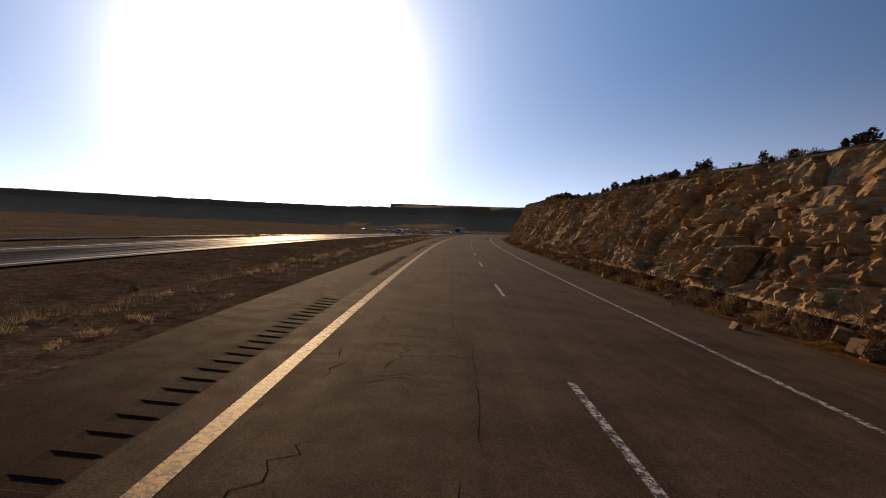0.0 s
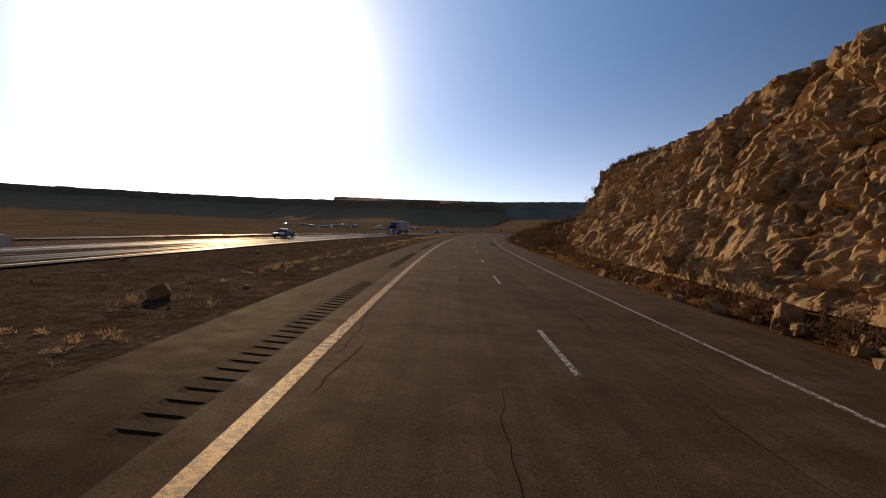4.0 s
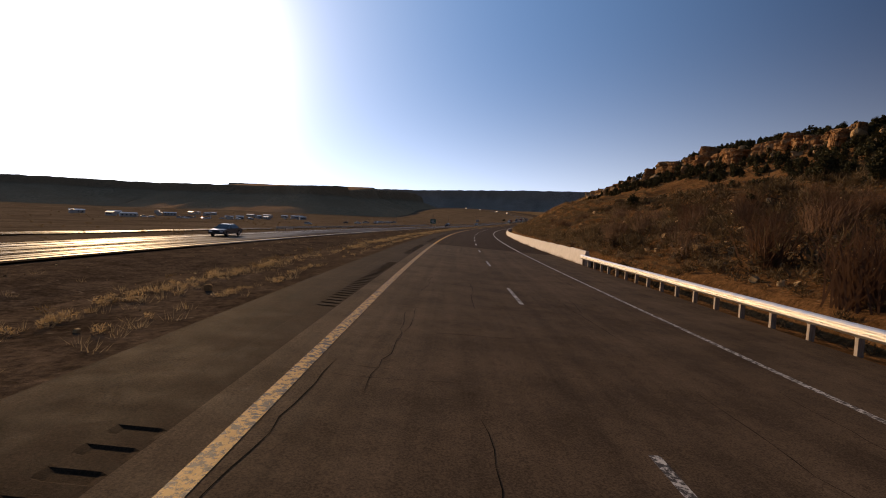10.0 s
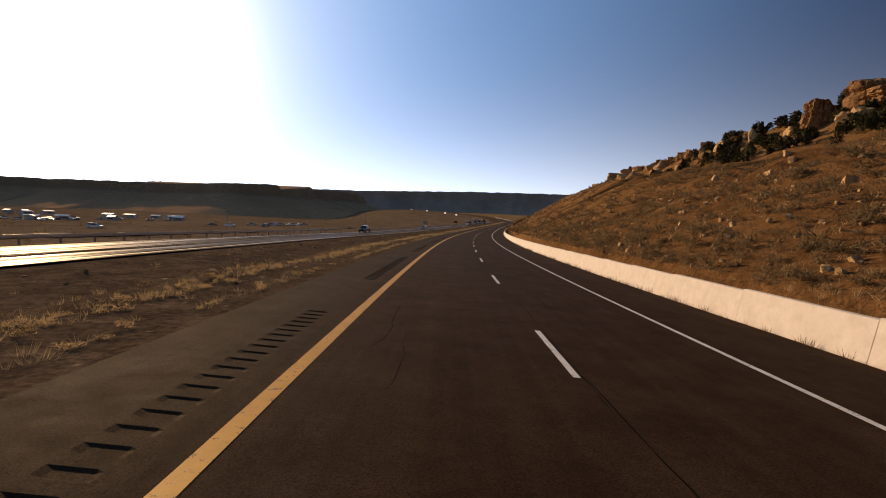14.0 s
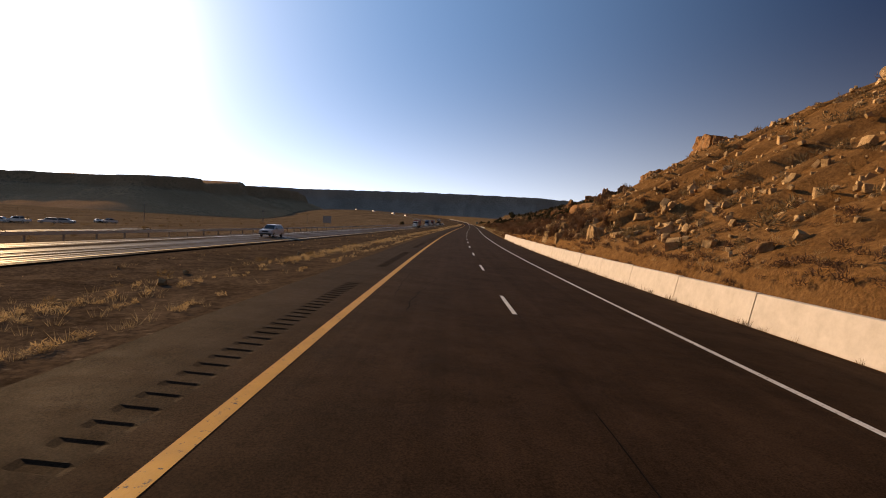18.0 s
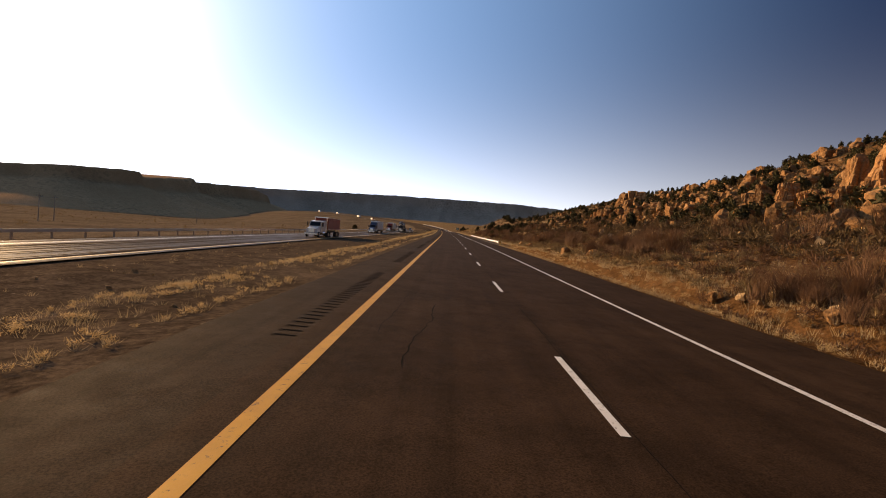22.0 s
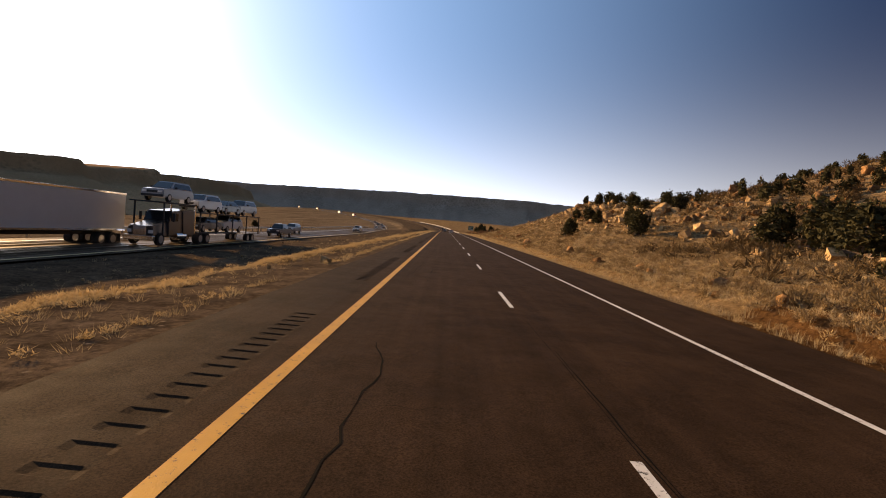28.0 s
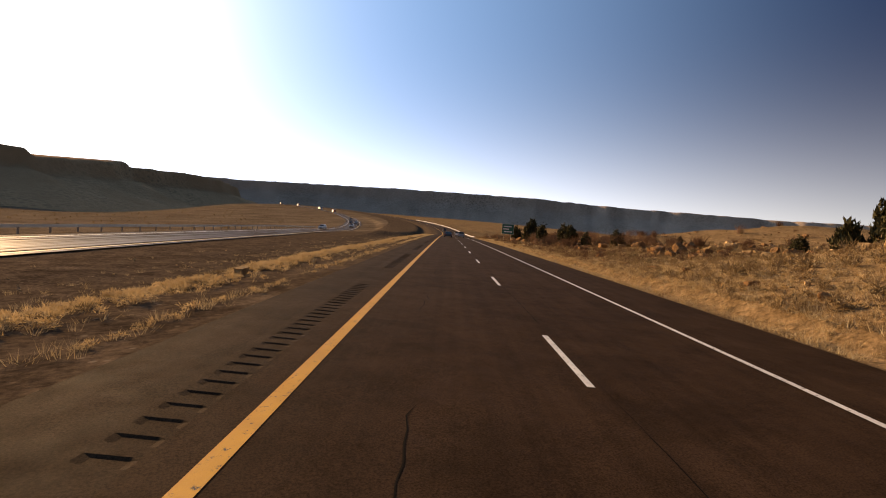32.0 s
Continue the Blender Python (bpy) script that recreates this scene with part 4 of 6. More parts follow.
z1 = rng.gamma(1.3, .05, 1500) + .03
joined("median_stones", RAW, [(rng.uniform(-10, 1200, 1500), -rng.uniform(3.2, 17, 1500), z1, z1)],
       M_ROCK, "small pale stones strewn over the dirt median", "stones", .25, .25)


# single stones along the verge
for k in range(230):
    s = 395 + k * 3.62 + rng.uniform(-1.5, 1.5)
    ob = tagged(new("stone", ROCKS[k % 14]), "loose weathered sandstone lump on the roadside slope", "stone", "roadside stones")
    ob.matrix_basis = resting(s, 12.6 + rng.gamma(1.6, 1.9), rng, np.clip(rng.gamma(2.2, .15), .16, .45 if s < 740 else .9), .25)


def boulder(s, lat, low, high, wide, deep, label, mesh=0, turn=0.0, lean=0.0, tan=False, name="boulder"):
    """A great block whose foot and top are heights over the pavement."""
    if lat > 60 and 790 < s < 960:          # those on the high ridge stand on it
        lift = float(land(np.array(s), np.array(lat))) - .25 * (high - low) - low
        low, high = low + lift, high + lift
    x, y, z = road(s, lat, (low + high) / 2 - .15 * (high - low))
    ob = tagged(new(name, (BIG_TAN if tan else BIG)[mesh % 8]), label, name.replace("_", " "), "great sandstone " + name.replace("_", " ") + "s")
    ob.matrix_basis = scaled(pose(x, y, z, lean, 0, -math.degrees(heading(s)) + turn), deep * 1.15, wide * 1.1, (high - low) * 1.4)
    return ob


def crag(seed):
    """A standing crag one metre across: sheer jointed sides, stepped ledges and a flat, broken top."""
    rng = np.random.default_rng(seed + 900)
    bm = bmesh.new()
    bmesh.ops.create_icosphere(bm, subdivisions=5, radius=1.0)
    planes = [(Vector((math.cos(a), math.sin(a), rng.normal(.05, .05))).normalized(), rng.uniform(.38, .5)) for a in np.arange(7) * math.tau / 7 + rng.uniform(-.3, .3, 7)]
    planes += [(Vector((rng.normal(0, .12), rng.normal(0, .12), 1)).normalized(), .47), (Vector((0, 0, -1)), .5), (Vector((.5, .3, .8)).normalized(), .52)]
    off = Vector(rng.uniform(0, 50, 3))
    for v in bm.verts:
        d = v.co.normalized()
        v.co = d * min(.85, min(p / max(d.dot(n), .05) for n, p in planes))
    for v in bm.verts:
        q, flat = v.co.copy(), Vector((v.co.x, v.co.y, 0))
        if flat.length < .05:
            continue
        a = math.atan2(q.y, q.x)
        joint = abs(noise.noise(Vector((math.cos(a) * 3.2, math.sin(a) * 3.2, q.z * .5)) + off))
        ledge = noise.noise(Vector((q.x * .8, q.y * .8, q.z * 5.5)) + off)
        fine = noise.noise(q * 8 + off)
        v.co += flat.normalized() * (-.10 * max(0, .13 - joint) / .13 + .05 * (1 if ledge > .1 else -1 if ledge < -.15 else 0) + .03 * fine)
        v.co.z += .02 * noise.noise(q * 5 - off)
    me = bpy.data.meshes.new("rock_pillar")
    bm.to_mesh(me)
    bm.free()
    me.materials.append(M_ROCK)
    return me


CRAGS = [crag(k) for k in range(4)]
RED_CRAGS = [m.copy() for m in CRAGS]
for m in RED_CRAGS:
    m.materials[0] = M_RED_ROCK
# standing pillars where the cliff ends
for s, la, lo, hi, w, dp, ms in ((284, 38.4, 4.5, 19.0, 5.5, 5.0, 0), (277, 41.5, 6, 22.2, 5.5, 5.5, 1), (274, 38.5, 5, 13.5, 5, 5, 2), (269, 43, 5, 20.6, 7, 6, 3), (263, 41, 4.5, 19.8, 7, 6, 0),
                                 (256, 38, 4, 17.6, 8, 6, 1), (249, 34, 3, 14.6, 7, 6, 2), (241, 30.5, 2.2, 12.6, 7, 5.5, 3)):
    x, y, z = road(s, la, (lo + hi) / 2)
    ob = tagged(new("rock_pillar", CRAGS[ms]), "tall weathered sandstone pillar at the end of the cliff", "rock pillar", "great sandstone rock pillars")
    ob.matrix_basis = scaled(pose(x, y, z, 0, 0, -math.degrees(heading(s)) + s * 7 % 60), dp * 1.12, w * 1.1, (hi - lo) * 1.05)


# stepped blocks at the foot of the cliff
for k in range(64):
    s, la = rng.uniform(226, 268), rng.uniform(0, 1)
    la = np.interp(s, [226, 245, 268], [19, 24, 33]) + la * 5 - 2
    z0 = float(land(np.array(s), np.array(la)))
    h = rng.uniform(1.0, 3.2)
    x, y, z = road(s, la, z0 + h / 2 - .5)
    ob = tagged(new("rock_ledge", CRAGS[k % 4]), "upright jointed sandstone block at the foot of the cliff", "rock ledge", "blocks at the foot of the cliff")
    ob.matrix_basis = scaled(pose(x, y, z, rng.normal(0, 4), rng.normal(0, 4), rng.uniform(0, 360)), rng.uniform(.9, 1.7), rng.uniform(.9, 1.7), h + 1)


def column(s, lat, low, high, wide, k):
    """An upright jointed block of a weathered ledge."""
    x, y, z = road(s, lat, (low + high) / 2)
    ob = tagged(new("rock_column", RED_CRAGS[k % 4]), "upright jointed sandstone block of a weathered ledge", "rock column", "upright blocks of the ledge")
    ob.matrix_basis = scaled(pose(x, y, z, rng.normal(0, 4), rng.normal(0, 3), rng.uniform(0, 360)), wide, wide, (high - low) * 1.08)


def pile(s, lat, low, high, wide, count, label):
    """A heap of broken rocks leaning on one another."""
    for k in range(count):
        f = (k + .5) / count
        r = (high - low) * rng.uniform(.32, .58)
        z0 = low + (high - low - r) * f + rng.uniform(-.1, .1) * r
        boulder(s + wide * .45 * rng.uniform(-1, 1) * (1.1 - f * .6), lat + rng.uniform(-2, 2), z0 - r * .2, z0 + r, r * rng.uniform(.8, 1.5), r * rng.uniform(.8, 1.3), label,
                int(rng.integers(8)), rng.uniform(-60, 60), rng.normal(0, 8))


# blocks above the barrier and on the ridge behind
LABEL = "huge angular red sandstone boulder on the slope"
for s, la, lo, hi, w, n in ((799, 69, 13, 18.4, 10, 5), (812, 76, 16, 21, 12, 6), (826, 87, 22, 27.4, 12, 6), (839, 95, 27.4, 32.6, 9, 5), (849, 106, 31, 37, 9, 4), (868, 99, 27, 32, 10, 4), (890, 102, 29, 33, 10, 4), (752, 54, 14, 19.6, 5, 3),
                            (730, 57, 19, 21.6, 12, 8), (714, 59, 22.4, 25, 12, 8), (694, 60, 24.6, 27.6, 14, 8), (742, 45, 11, 13.6, 8, 4)):
    pile(s, la, lo, hi, w, n, LABEL)
for s, la, lo, hi, w, dp, ms in ((781, 58, 10.5, 15, 6, 5, 6), (744, 55, 17.2, 24.2, 8.5, 7, 4),
                                 (749, 54, 16, 20.4, 4.5, 4, 1), (787, 32, 2, 5.6, 5, 4, 5), (783, 32, 2.3, 6, 5, 5, 2), (897, 32, .2, 2.8, 5, 3, 3), (857, 27, .3, 2.3, 2.4, 2, 4),
                                 (872, 24, .1, 1.6, 1.8, 1.6, 0), (846, 56, 10.5, 17.3, 3.2, 3, 5), (841.5, 56, 10, 17.4, 3.0, 3, 6), (837.5, 57, 10.5, 20.5, 5, 4, 7), (832, 57, 10, 17.5, 5, 5, 3)):
    boulder(s, la, lo, hi, w, dp, LABEL, ms, s * 11 % 50 - 25, s % 9 - 4)
def slab(seed):
    """A fallen slab one metre across: flat split faces, broken ends and worn edges."""
    rng = np.random.default_rng(seed + 70)
    bm = bmesh.new()
    bmesh.ops.create_cube(bm, size=1.0)
    bmesh.ops.subdivide_edges(bm, edges=bm.edges[:], cuts=23, use_grid_fill=True)
    off, lean = Vector(rng.uniform(0, 50, 3)), rng.normal(0, .10, 4)
    for v in bm.verts:
        q = v.co.copy()
        worn = max(0, max(abs(q.x), .0) + abs(q.y) + abs(q.z) - 1.12)
        v.co -= q * worn * .7
        v.co.x += lean[0] * q.z + .035 * noise.noise(q * 3 + off) + .02 * noise.noise(q * 9 + off)
        v.co.y += lean[1] * q.z + .06 * noise.noise(Vector((q.x, 0, q.z)) * 3 - off)
        v.co.z += lean[2] * q.y * (q.z > 0) + .05 * noise.noise(Vector((q.x, q.y, 0)) * 3 + off)
        for wide, deep, many in ((.09, .10, 3.4), (.07, .05, 7.5)):
            v.co.x -= deep * max(0, wide - abs(noise.noise(Vector((0, q.y * many, q.z * .7)) + off))) / wide * (1 if q.x > 0 else -1)
    me = bpy.data.meshes.new("boulder")
    bm.to_mesh(me)
    bm.free()
    me.materials.append(M_RED_ROCK)
    return me


SLABS = [slab(k) for k in range(3)]
for s, la, lo, hi, w, dp, turn, lean, ms in ((768, 34, 1.0, 9.0, 12.0, 4.5, 16, 2, 0), (800, 68, 11, 19, 8.5, 6, 14, 20, 1), (793, 62, 9, 16, 8, 6, 22, -10, 2), (907, 47.8, -1.6, 7.2, 6.5, 7.8, -7, 6, 2)):
    x, y, z = road(s, la, (lo + hi) / 2)
    ob = tagged(new("boulder", SLABS[ms]), "huge flat-faced slab of red sandstone split along its beds", "boulder", "great sandstone boulders")
    ob.matrix_basis = scaled(pose(x, y, z, lean, 0, -math.degrees(heading(s)) + turn), dp, w, hi - lo)
boulder(762, 29, 2.2, 5.2, 4.2, 3.2, "huge angular red sandstone boulder on the slope", 5, -30, -6)
# low tan ledges that crop out just above the barrier
for k in range(32):
    s = 676 + k * 1.7 + rng.uniform(-1.2, 1.2)
    h = rng.uniform(.4, 1.1)
    la = rng.uniform(13.6, 16.2)
    z0 = float(land(np.array(s), np.array(la)))
    boulder(s, la, z0 - .9, z0 + h * .7, rng.uniform(.8, 1.7), 1.2, "low tan sandstone ledge cropping out of the bank", k, rng.uniform(-15, 15), rng.normal(0, 5), True, "rock_ledge")
# a ledge that has weathered into upright blocks
for k in range(15):
    s = 822 + k * 2.5 + rng.uniform(-.4, .4)
    h = rng.uniform(2.4, 3.6)
    z0 = float(land(np.array(s), np.array(48.0))) - .5
    column(s, 48 + rng.uniform(-.7, .7), z0 - .3, z0 + h, rng.uniform(1.9, 2.7), k)
LABEL = "weathered orange sandstone outcrop on the ridge"
for s, la, lo, hi, w, n in ((936, 66, 12, 15, 18, 8), (873, 90, 21, 25, 12, 5), (890, 104, 28, 32, 14, 5), (985, 100, 25, 29.5, 14, 5), (1150, 47, 8.5, 12.3, 12, 9), (1140, 48, 10, 13.6, 9, 8),
                            (1160, 46, 6.8, 9.2, 6, 5), (1060, 108, 26, 31, 14, 5), (905, 96, 25, 29, 12, 5)):
    pile(s, la, lo, hi, w, n, LABEL)
# the rocks that stand out: overhanging slab, pointed fins, leaning blocks
for s, la, lo, hi, w, dp, ms in ((1032, 97, 23.2, 30, 7.5, 6, 1), (1027, 98, 24, 29, 5, 5, 4), (976, 71, 14.8, 22.4, 5.0, 4, 6), (961, 67, 13.8, 18.8, 4.2, 4, 5), (957, 85.7, 20.3, 24, 4.6, 4, 5),
                                 (1005, 100, 24.2, 28, 5.0, 4.6, 7), (769.5, 20.5, 1.5, 3.2, 1.6, 1.4, 2), (766, 21, 1.6, 3.7, 2.0, 1.8, 4), (812, 55, 9.2, 16.4, 4.2, 3.4, 7),
                                 (861, 82.5, 19.2, 28, 8, 6, 0), (847, 67, 13.4, 20, 5.7, 5, 3), (946, 91, 22.6, 26.4, 4.4, 4, 2), (926, 94, 23.8, 27.6, 3.6, 3.4, 4),
                                 (872, 100, 26.5, 33.4, 6, 5, 1), (950, 30.2, 3.6, 5.8, 2, 2, 0), (939, 32.6, 4.0, 6.4, 2.6, 2.2, 3)):
    boulder(s, la, lo, hi, w, dp, LABEL, ms, s * 13 % 50 - 25, s % 11 - 5)
for k in range(18):
    s = 926 + k * 2.7 + rng.uniform(-.5, .5)
    z0 = float(land(np.array(s), np.array(58.0)))
    column(s, 58 + rng.uniform(-1.2, 1.2), z0 - .6, z0 + rng.uniform(1.8, 3.4), rng.uniform(1.7, 2.6), k)
# broken blocks over the ridges
ZONES = ((790, 900, 34, 75, 55, 1.7), (900, 1000, 45, 112, 45, 2.1), (1000, 1100, 50, 122, 30, 1.7), (735, 800, 30, 58, 30, 1.5))
for s0, s1, l0, l1, count, big in ZONES:
    for k in range(count):
        s = rng.uniform(s0, s1)
        f = rng.beta(1.5, 1.1)
        top = np.interp(s, RIGHT[:, 0], RIGHT[:, 5])
        la = min(l0 + f * (l1 - l0), top + 3)
        ob = tagged(new("boulder", ROCKS[k % 14]), "broken angular sandstone block among scrub on the ridge", "boulder", "ridge blocks")
        ob.matrix_basis = resting(s, la, rng, min(rng.gamma(2.2, big / 2.6) + .5, 1.9 * big ** .5), .18, 1.0)
s1 = rng.uniform(735, 1110, 3000)
z1 = np.minimum(rng.gamma(1.5, .42, 3000) + .15, np.where(s1 > 1030, 1.1, 2.3))
joined("ridge_rubble", [raw(m) for m in (broken(60 + k, 2, .08, k % 4 == 3) for k in range(10))], [(s1, 28 + rng.beta(1.2, 1.3, 3000) * np.interp(s1, [735, 830, 920, 1110], [28, 35, 75, 90]), z1, z1)],
       M_RED_ROCK, "broken red sandstone rubble over the ridge", "rubble", .3, .2)
s1 = rng.uniform(1058, 1168, 1300)
z1 = np.minimum(rng.gamma(1.4, .16, 1300) + .08, .85)
s2 = rng.uniform(1074, 1166, 420)          # tan blocks crowding the crest
z2 = np.minimum(rng.gamma(2.0, .30, 420) + .25, 1.5)
joined("hill_rubble", [raw(m) for m in TAN_ROCKS[:10]], [(s1, 22 + 25 * rng.beta(2.2, 1.0, 1300), z1, z1), (s2, np.interp(s2, [1074, 1100, 1140, 1166], [36, 40, 42, 40]) + rng.normal(0, 3.2, 420), z2, z2)], M_ROCK, "tan broken rubble on the grassy hill", "rubble", .3, .2)
# a broken cliff band under the wooded crest
for k in range(22):
    s = 492 + k * 5.4 + rng.uniform(-1.5, 1.5)
    la = np.interp(s, RIGHT[:, 0], RIGHT[:, 5]) - rng.uniform(6, 11)
    h = rng.uniform(3.5, 7.5)
    x, y, z = road(s, la, float(land(np.array(s), np.array(la))) + h * .5 - 1.6)
    ob = tagged(new("rock_crag", RED_CRAGS[k % 4]), "blocky red-brown sandstone crag under the wooded crest", "rock crag", "crags of the cliff band")
    ob.matrix_basis = scaled(pose(x, y, z, rng.normal(0, 4), 0, rng.uniform(0, 360)), rng.uniform(4, 6.5), rng.uniform(5, 8.5), h)
# a jointed rim along the crest of the gullied bank
for k in range(46):
    s = 628 + k * 2.4 + rng.uniform(-.8, .8)
    la = np.interp(s, RIGHT[:, 0], RIGHT[:, 5]) - rng.uniform(1.5, 5)
    h = rng.uniform(1.2, 2.8)
    x, y, z = road(s, la, float(land(np.array(s), np.array(la))) + h * .5 - .8)
    ob = tagged(new("rimrock", RED_CRAGS[k % 4] if k % 3 else CRAGS[k % 4]), "jointed sandstone rimrock block on the crest of the gullied bank", "rock", "rim of the gullied bank")
    ob.matrix_basis = scaled(pose(x, y, z, rng.normal(0, 7), rng.normal(0, 5), rng.uniform(0, 360)), rng.uniform(1.4, 3.2), rng.uniform(1.4, 3.2), h)
# a rimrock band along the upper slope
for k in range(60):
    s = 420 + k * 4.7 + rng.uniform(-1, 1)
    la = np.interp(s, RIGHT[:, 0], RIGHT[:, 5]) - 5 - rng.uniform(0, 8)
    ob = tagged(new("rimrock", TAN_ROCKS[k % 14]), "jointed tan rimrock block high on the slope", "rock", "rimrock blocks")
    ob.matrix_basis = resting(s, la, rng, rng.uniform(2, 4.2), .36, 1.1)


# ---- plants ----
def tuft(seed, blades=16, high=.3, spread=.15):
    """A grass clump of thin bent blades."""
    rng = np.random.default_rng(seed)
    v, f = [], []
    for _ in range(blades):
        a, r = rng.uniform(0, math.tau), rng.uniform(0, spread)
        b, h = rng.uniform(0, math.tau), high * rng.uniform(.45, 1.1)
        x, y, w = r * math.cos(a), r * math.sin(a), rng.uniform(.004, .0075)
        tx, ty = x + spread * math.cos(a) * rng.uniform(.1, 1.3), y + spread * math.sin(a) * rng.uniform(.1, 1.3)
        n = len(v)
        v += [(x - w * math.sin(b), y + w * math.cos(b), -.03), (x + w * math.sin(b), y - w * math.cos(b), -.03), (tx, ty, h)]
        f.append((n, n + 1, n + 2))
    return np.array(v), np.array(f)


def shrub(seed, leaves=64, stems=6, leaf=.17):
    """A low desert bush one metre wide: many small leaf sprays round a few stems."""
    rng = np.random.default_rng(seed)
    v, f = [], []
    lobes = rng.normal(0, .22, (5, 3)) * (1, 1, .3) + (0, 0, .28)
    for k in range(leaves):
        d = rng.normal(0, 1, 3)
        d /= np.linalg.norm(d)
        p = lobes[k % 5] + d * (.25, .25, .22) * rng.uniform(.6, 1.1)
        p[2] = max(p[2], .03)
        n = len(v)
        u = d * .7 + rng.normal(0, .45, 3) + (0, 0, .55)
        u /= np.linalg.norm(u)
        w = np.cross(u, rng.normal(0, 1, 3))
        w *= leaf * .17 / np.linalg.norm(w)
        v += [p - w - u * leaf * .6, p + w - u * leaf * .6, p + u * leaf * rng.uniform(.7, 1.3)]
        f.append((n, n + 1, n + 2))
    for k in range(stems):
        a = rng.uniform(0, math.tau)
        e = np.array((math.cos(a) * .4, math.sin(a) * .4, rng.uniform(.3, .65)))
        n = len(v)
        v += [(-.01, 0, -.05), (.012, .008, -.05), e]
        f.append((n, n + 1, n + 2))
    return np.array(v, float), np.array(f)


def brush(seed, twigs=130):
    """A bare thicket two metres high: arching thin twigs."""
    rng = np.random.default_rng(seed)
    v, f = [], []
    for _ in range(twigs):
        a, lean = rng.uniform(0, math.tau), rng.uniform(.1, .95)
        p = np.array((rng.normal(0, .22), rng.normal(0, .22), -.05))
        top = p + np.array((math.cos(a) * lean, math.sin(a) * lean, rng.uniform(.7, 1.6)))
        mid = (p + top) / 2 + np.array((0, 0, .2)) + rng.normal(0, .06, 3)
        w = .017
        n = len(v)
        v += [p + (-w, 0, 0), p + (w, 0, 0), mid + (-w * .7, 0, 0), mid + (w * .7, 0, 0), top]
        f += [(n, n + 1, n + 3), (n, n + 3, n + 2), (n + 2, n + 3, n + 4)]
        for _ in range(2):
            q = mid + (top - mid) * rng.uniform(.1, .8)
            e = q + rng.normal(0, .2, 3) + (0, 0, .12)
            n = len(v)
            v += [q, q + (.012, .012, 0), e]
            f.append((n, n + 1, n + 2))
    return np.array(v, float), np.array(f)


def upright(s, lat, rng, size, high=1.0):
    z = land(np.array(s), np.array(lat))
    x, y, zz = road(s, lat, float(z))
    return scaled(pose(x, y, zz - .02, 0, 0, rng.uniform(0, 360)), size, size, size * high)


rng = np.random.default_rng(77)
TUFTS = [tuft(k, 12 + k % 4) for k in range(8)]
SHRUBS = [shrub(k) for k in range(8)]
TUSSOCKS = [shrub(40 + k, 46, 1, .17) for k in range(6)]
THICKETS = [brush(k) for k in range(5)]

def some(count, s0, s1, keep=None):
    s = rng.uniform(s0, s1, count)
    return s if keep is None else s[rng.random(count) < keep(s)]


def sizes(s, lo, hi, k=1.0):
    z = rng.uniform(lo, hi, len(s)) * k
    return z, z * rng.uniform(.8, 1.15, len(s))


# dry grass: verge, slopes, and the two bands along the median
g1 = some(15000, 420, 1260, lambda s: np.where((s > 391) & (s < 735), .3, 1.0))
g2 = some(23000, 1010, 1260)
joined("verge_grass", TUFTS, [(g1, 11.5 + rng.gamma(1.2, np.where(g1 > 760, 3.2, 4.5)), *sizes(g1, .6, 1.3, np.where(g1 > 760, 1.2, .9))),
                              (g2, 11.5 + rng.uniform(0, 1, len(g2)) ** 1.3 * 34, sizes(g2, .7, 1.5)[0], sizes(g2, .4, 1.1)[0])],
       M_GRASS, "dry golden grass clumps along the verge and slopes", "grass")
def brow(s):
    """Where the thickest grass stands, along the brow of the median's slope."""
    return -np.interp(s, [0, 500, 760, 900, 1000, 1080, 1300], [4.6, 4.7, 5.0, 6.5, 6.2, 5.6, 5.4])


g1 = some(30000, -20, 1300, lambda s: np.interp(s, [0, 300, 800, 1000], [.35, .5, .8, 1.0]) * (.25 + .75 * (smooth_noise(s / 7, s * 0, 41) > .35)))
band = rng.random(len(g1))
wide = np.interp(g1, [0, 600, 900, 1000], [.3, .35, .8, .65])
at = np.where(band < .17, rng.normal(-3.1, .16, len(g1)), np.where(band < .86, brow(g1) + rng.normal(0, 1, len(g1)) * wide, rng.uniform(-17, -3, len(g1))))
g2 = some(6000, 880, 1330)
joined("median_grass", TUFTS, [(g1, np.minimum(at, -2.7), sizes(g1, .5, 1.1)[0], sizes(g1, .3, .75)[0]), (g2, -rng.uniform(4, 13, len(g2)), sizes(g2, .5, 1.0)[0], sizes(g2, .25, .6)[0])],
       M_GRASS, "dry yellow grass clumps in bands along the median", "grass")
g1 = some(15000, -20, 1300, lambda s: np.interp(s, [0, 300, 800, 1000], [.3, .5, .8, 1.0]) * (.2 + .8 * (smooth_noise(s / 7, s * 0, 41) > .35)))
wide = np.interp(g1, [0, 600, 900, 1000], [.25, .3, .75, .6])
at = np.where(rng.random(len(g1)) < .2, rng.normal(-3.1, .14, len(g1)), brow(g1) + rng.normal(0, 1, len(g1)) * wide)
g2 = some(9000, 840, 1310, lambda s: .3 + .7 * (smooth_noise(s / 7, s * 0, 41) > .3))
joined("median_tussocks", TUSSOCKS, [(g1, np.minimum(at, -2.75), sizes(g1, .14, .38)[0], sizes(g1, .12, .32)[0]), (g2, brow(g2) + rng.normal(0, .55, len(g2)), sizes(g2, .2, .5)[0], sizes(g2, .16, .4)[0])], M_STRAW, "matted straw-coloured grass along the brow of the median", "grass")

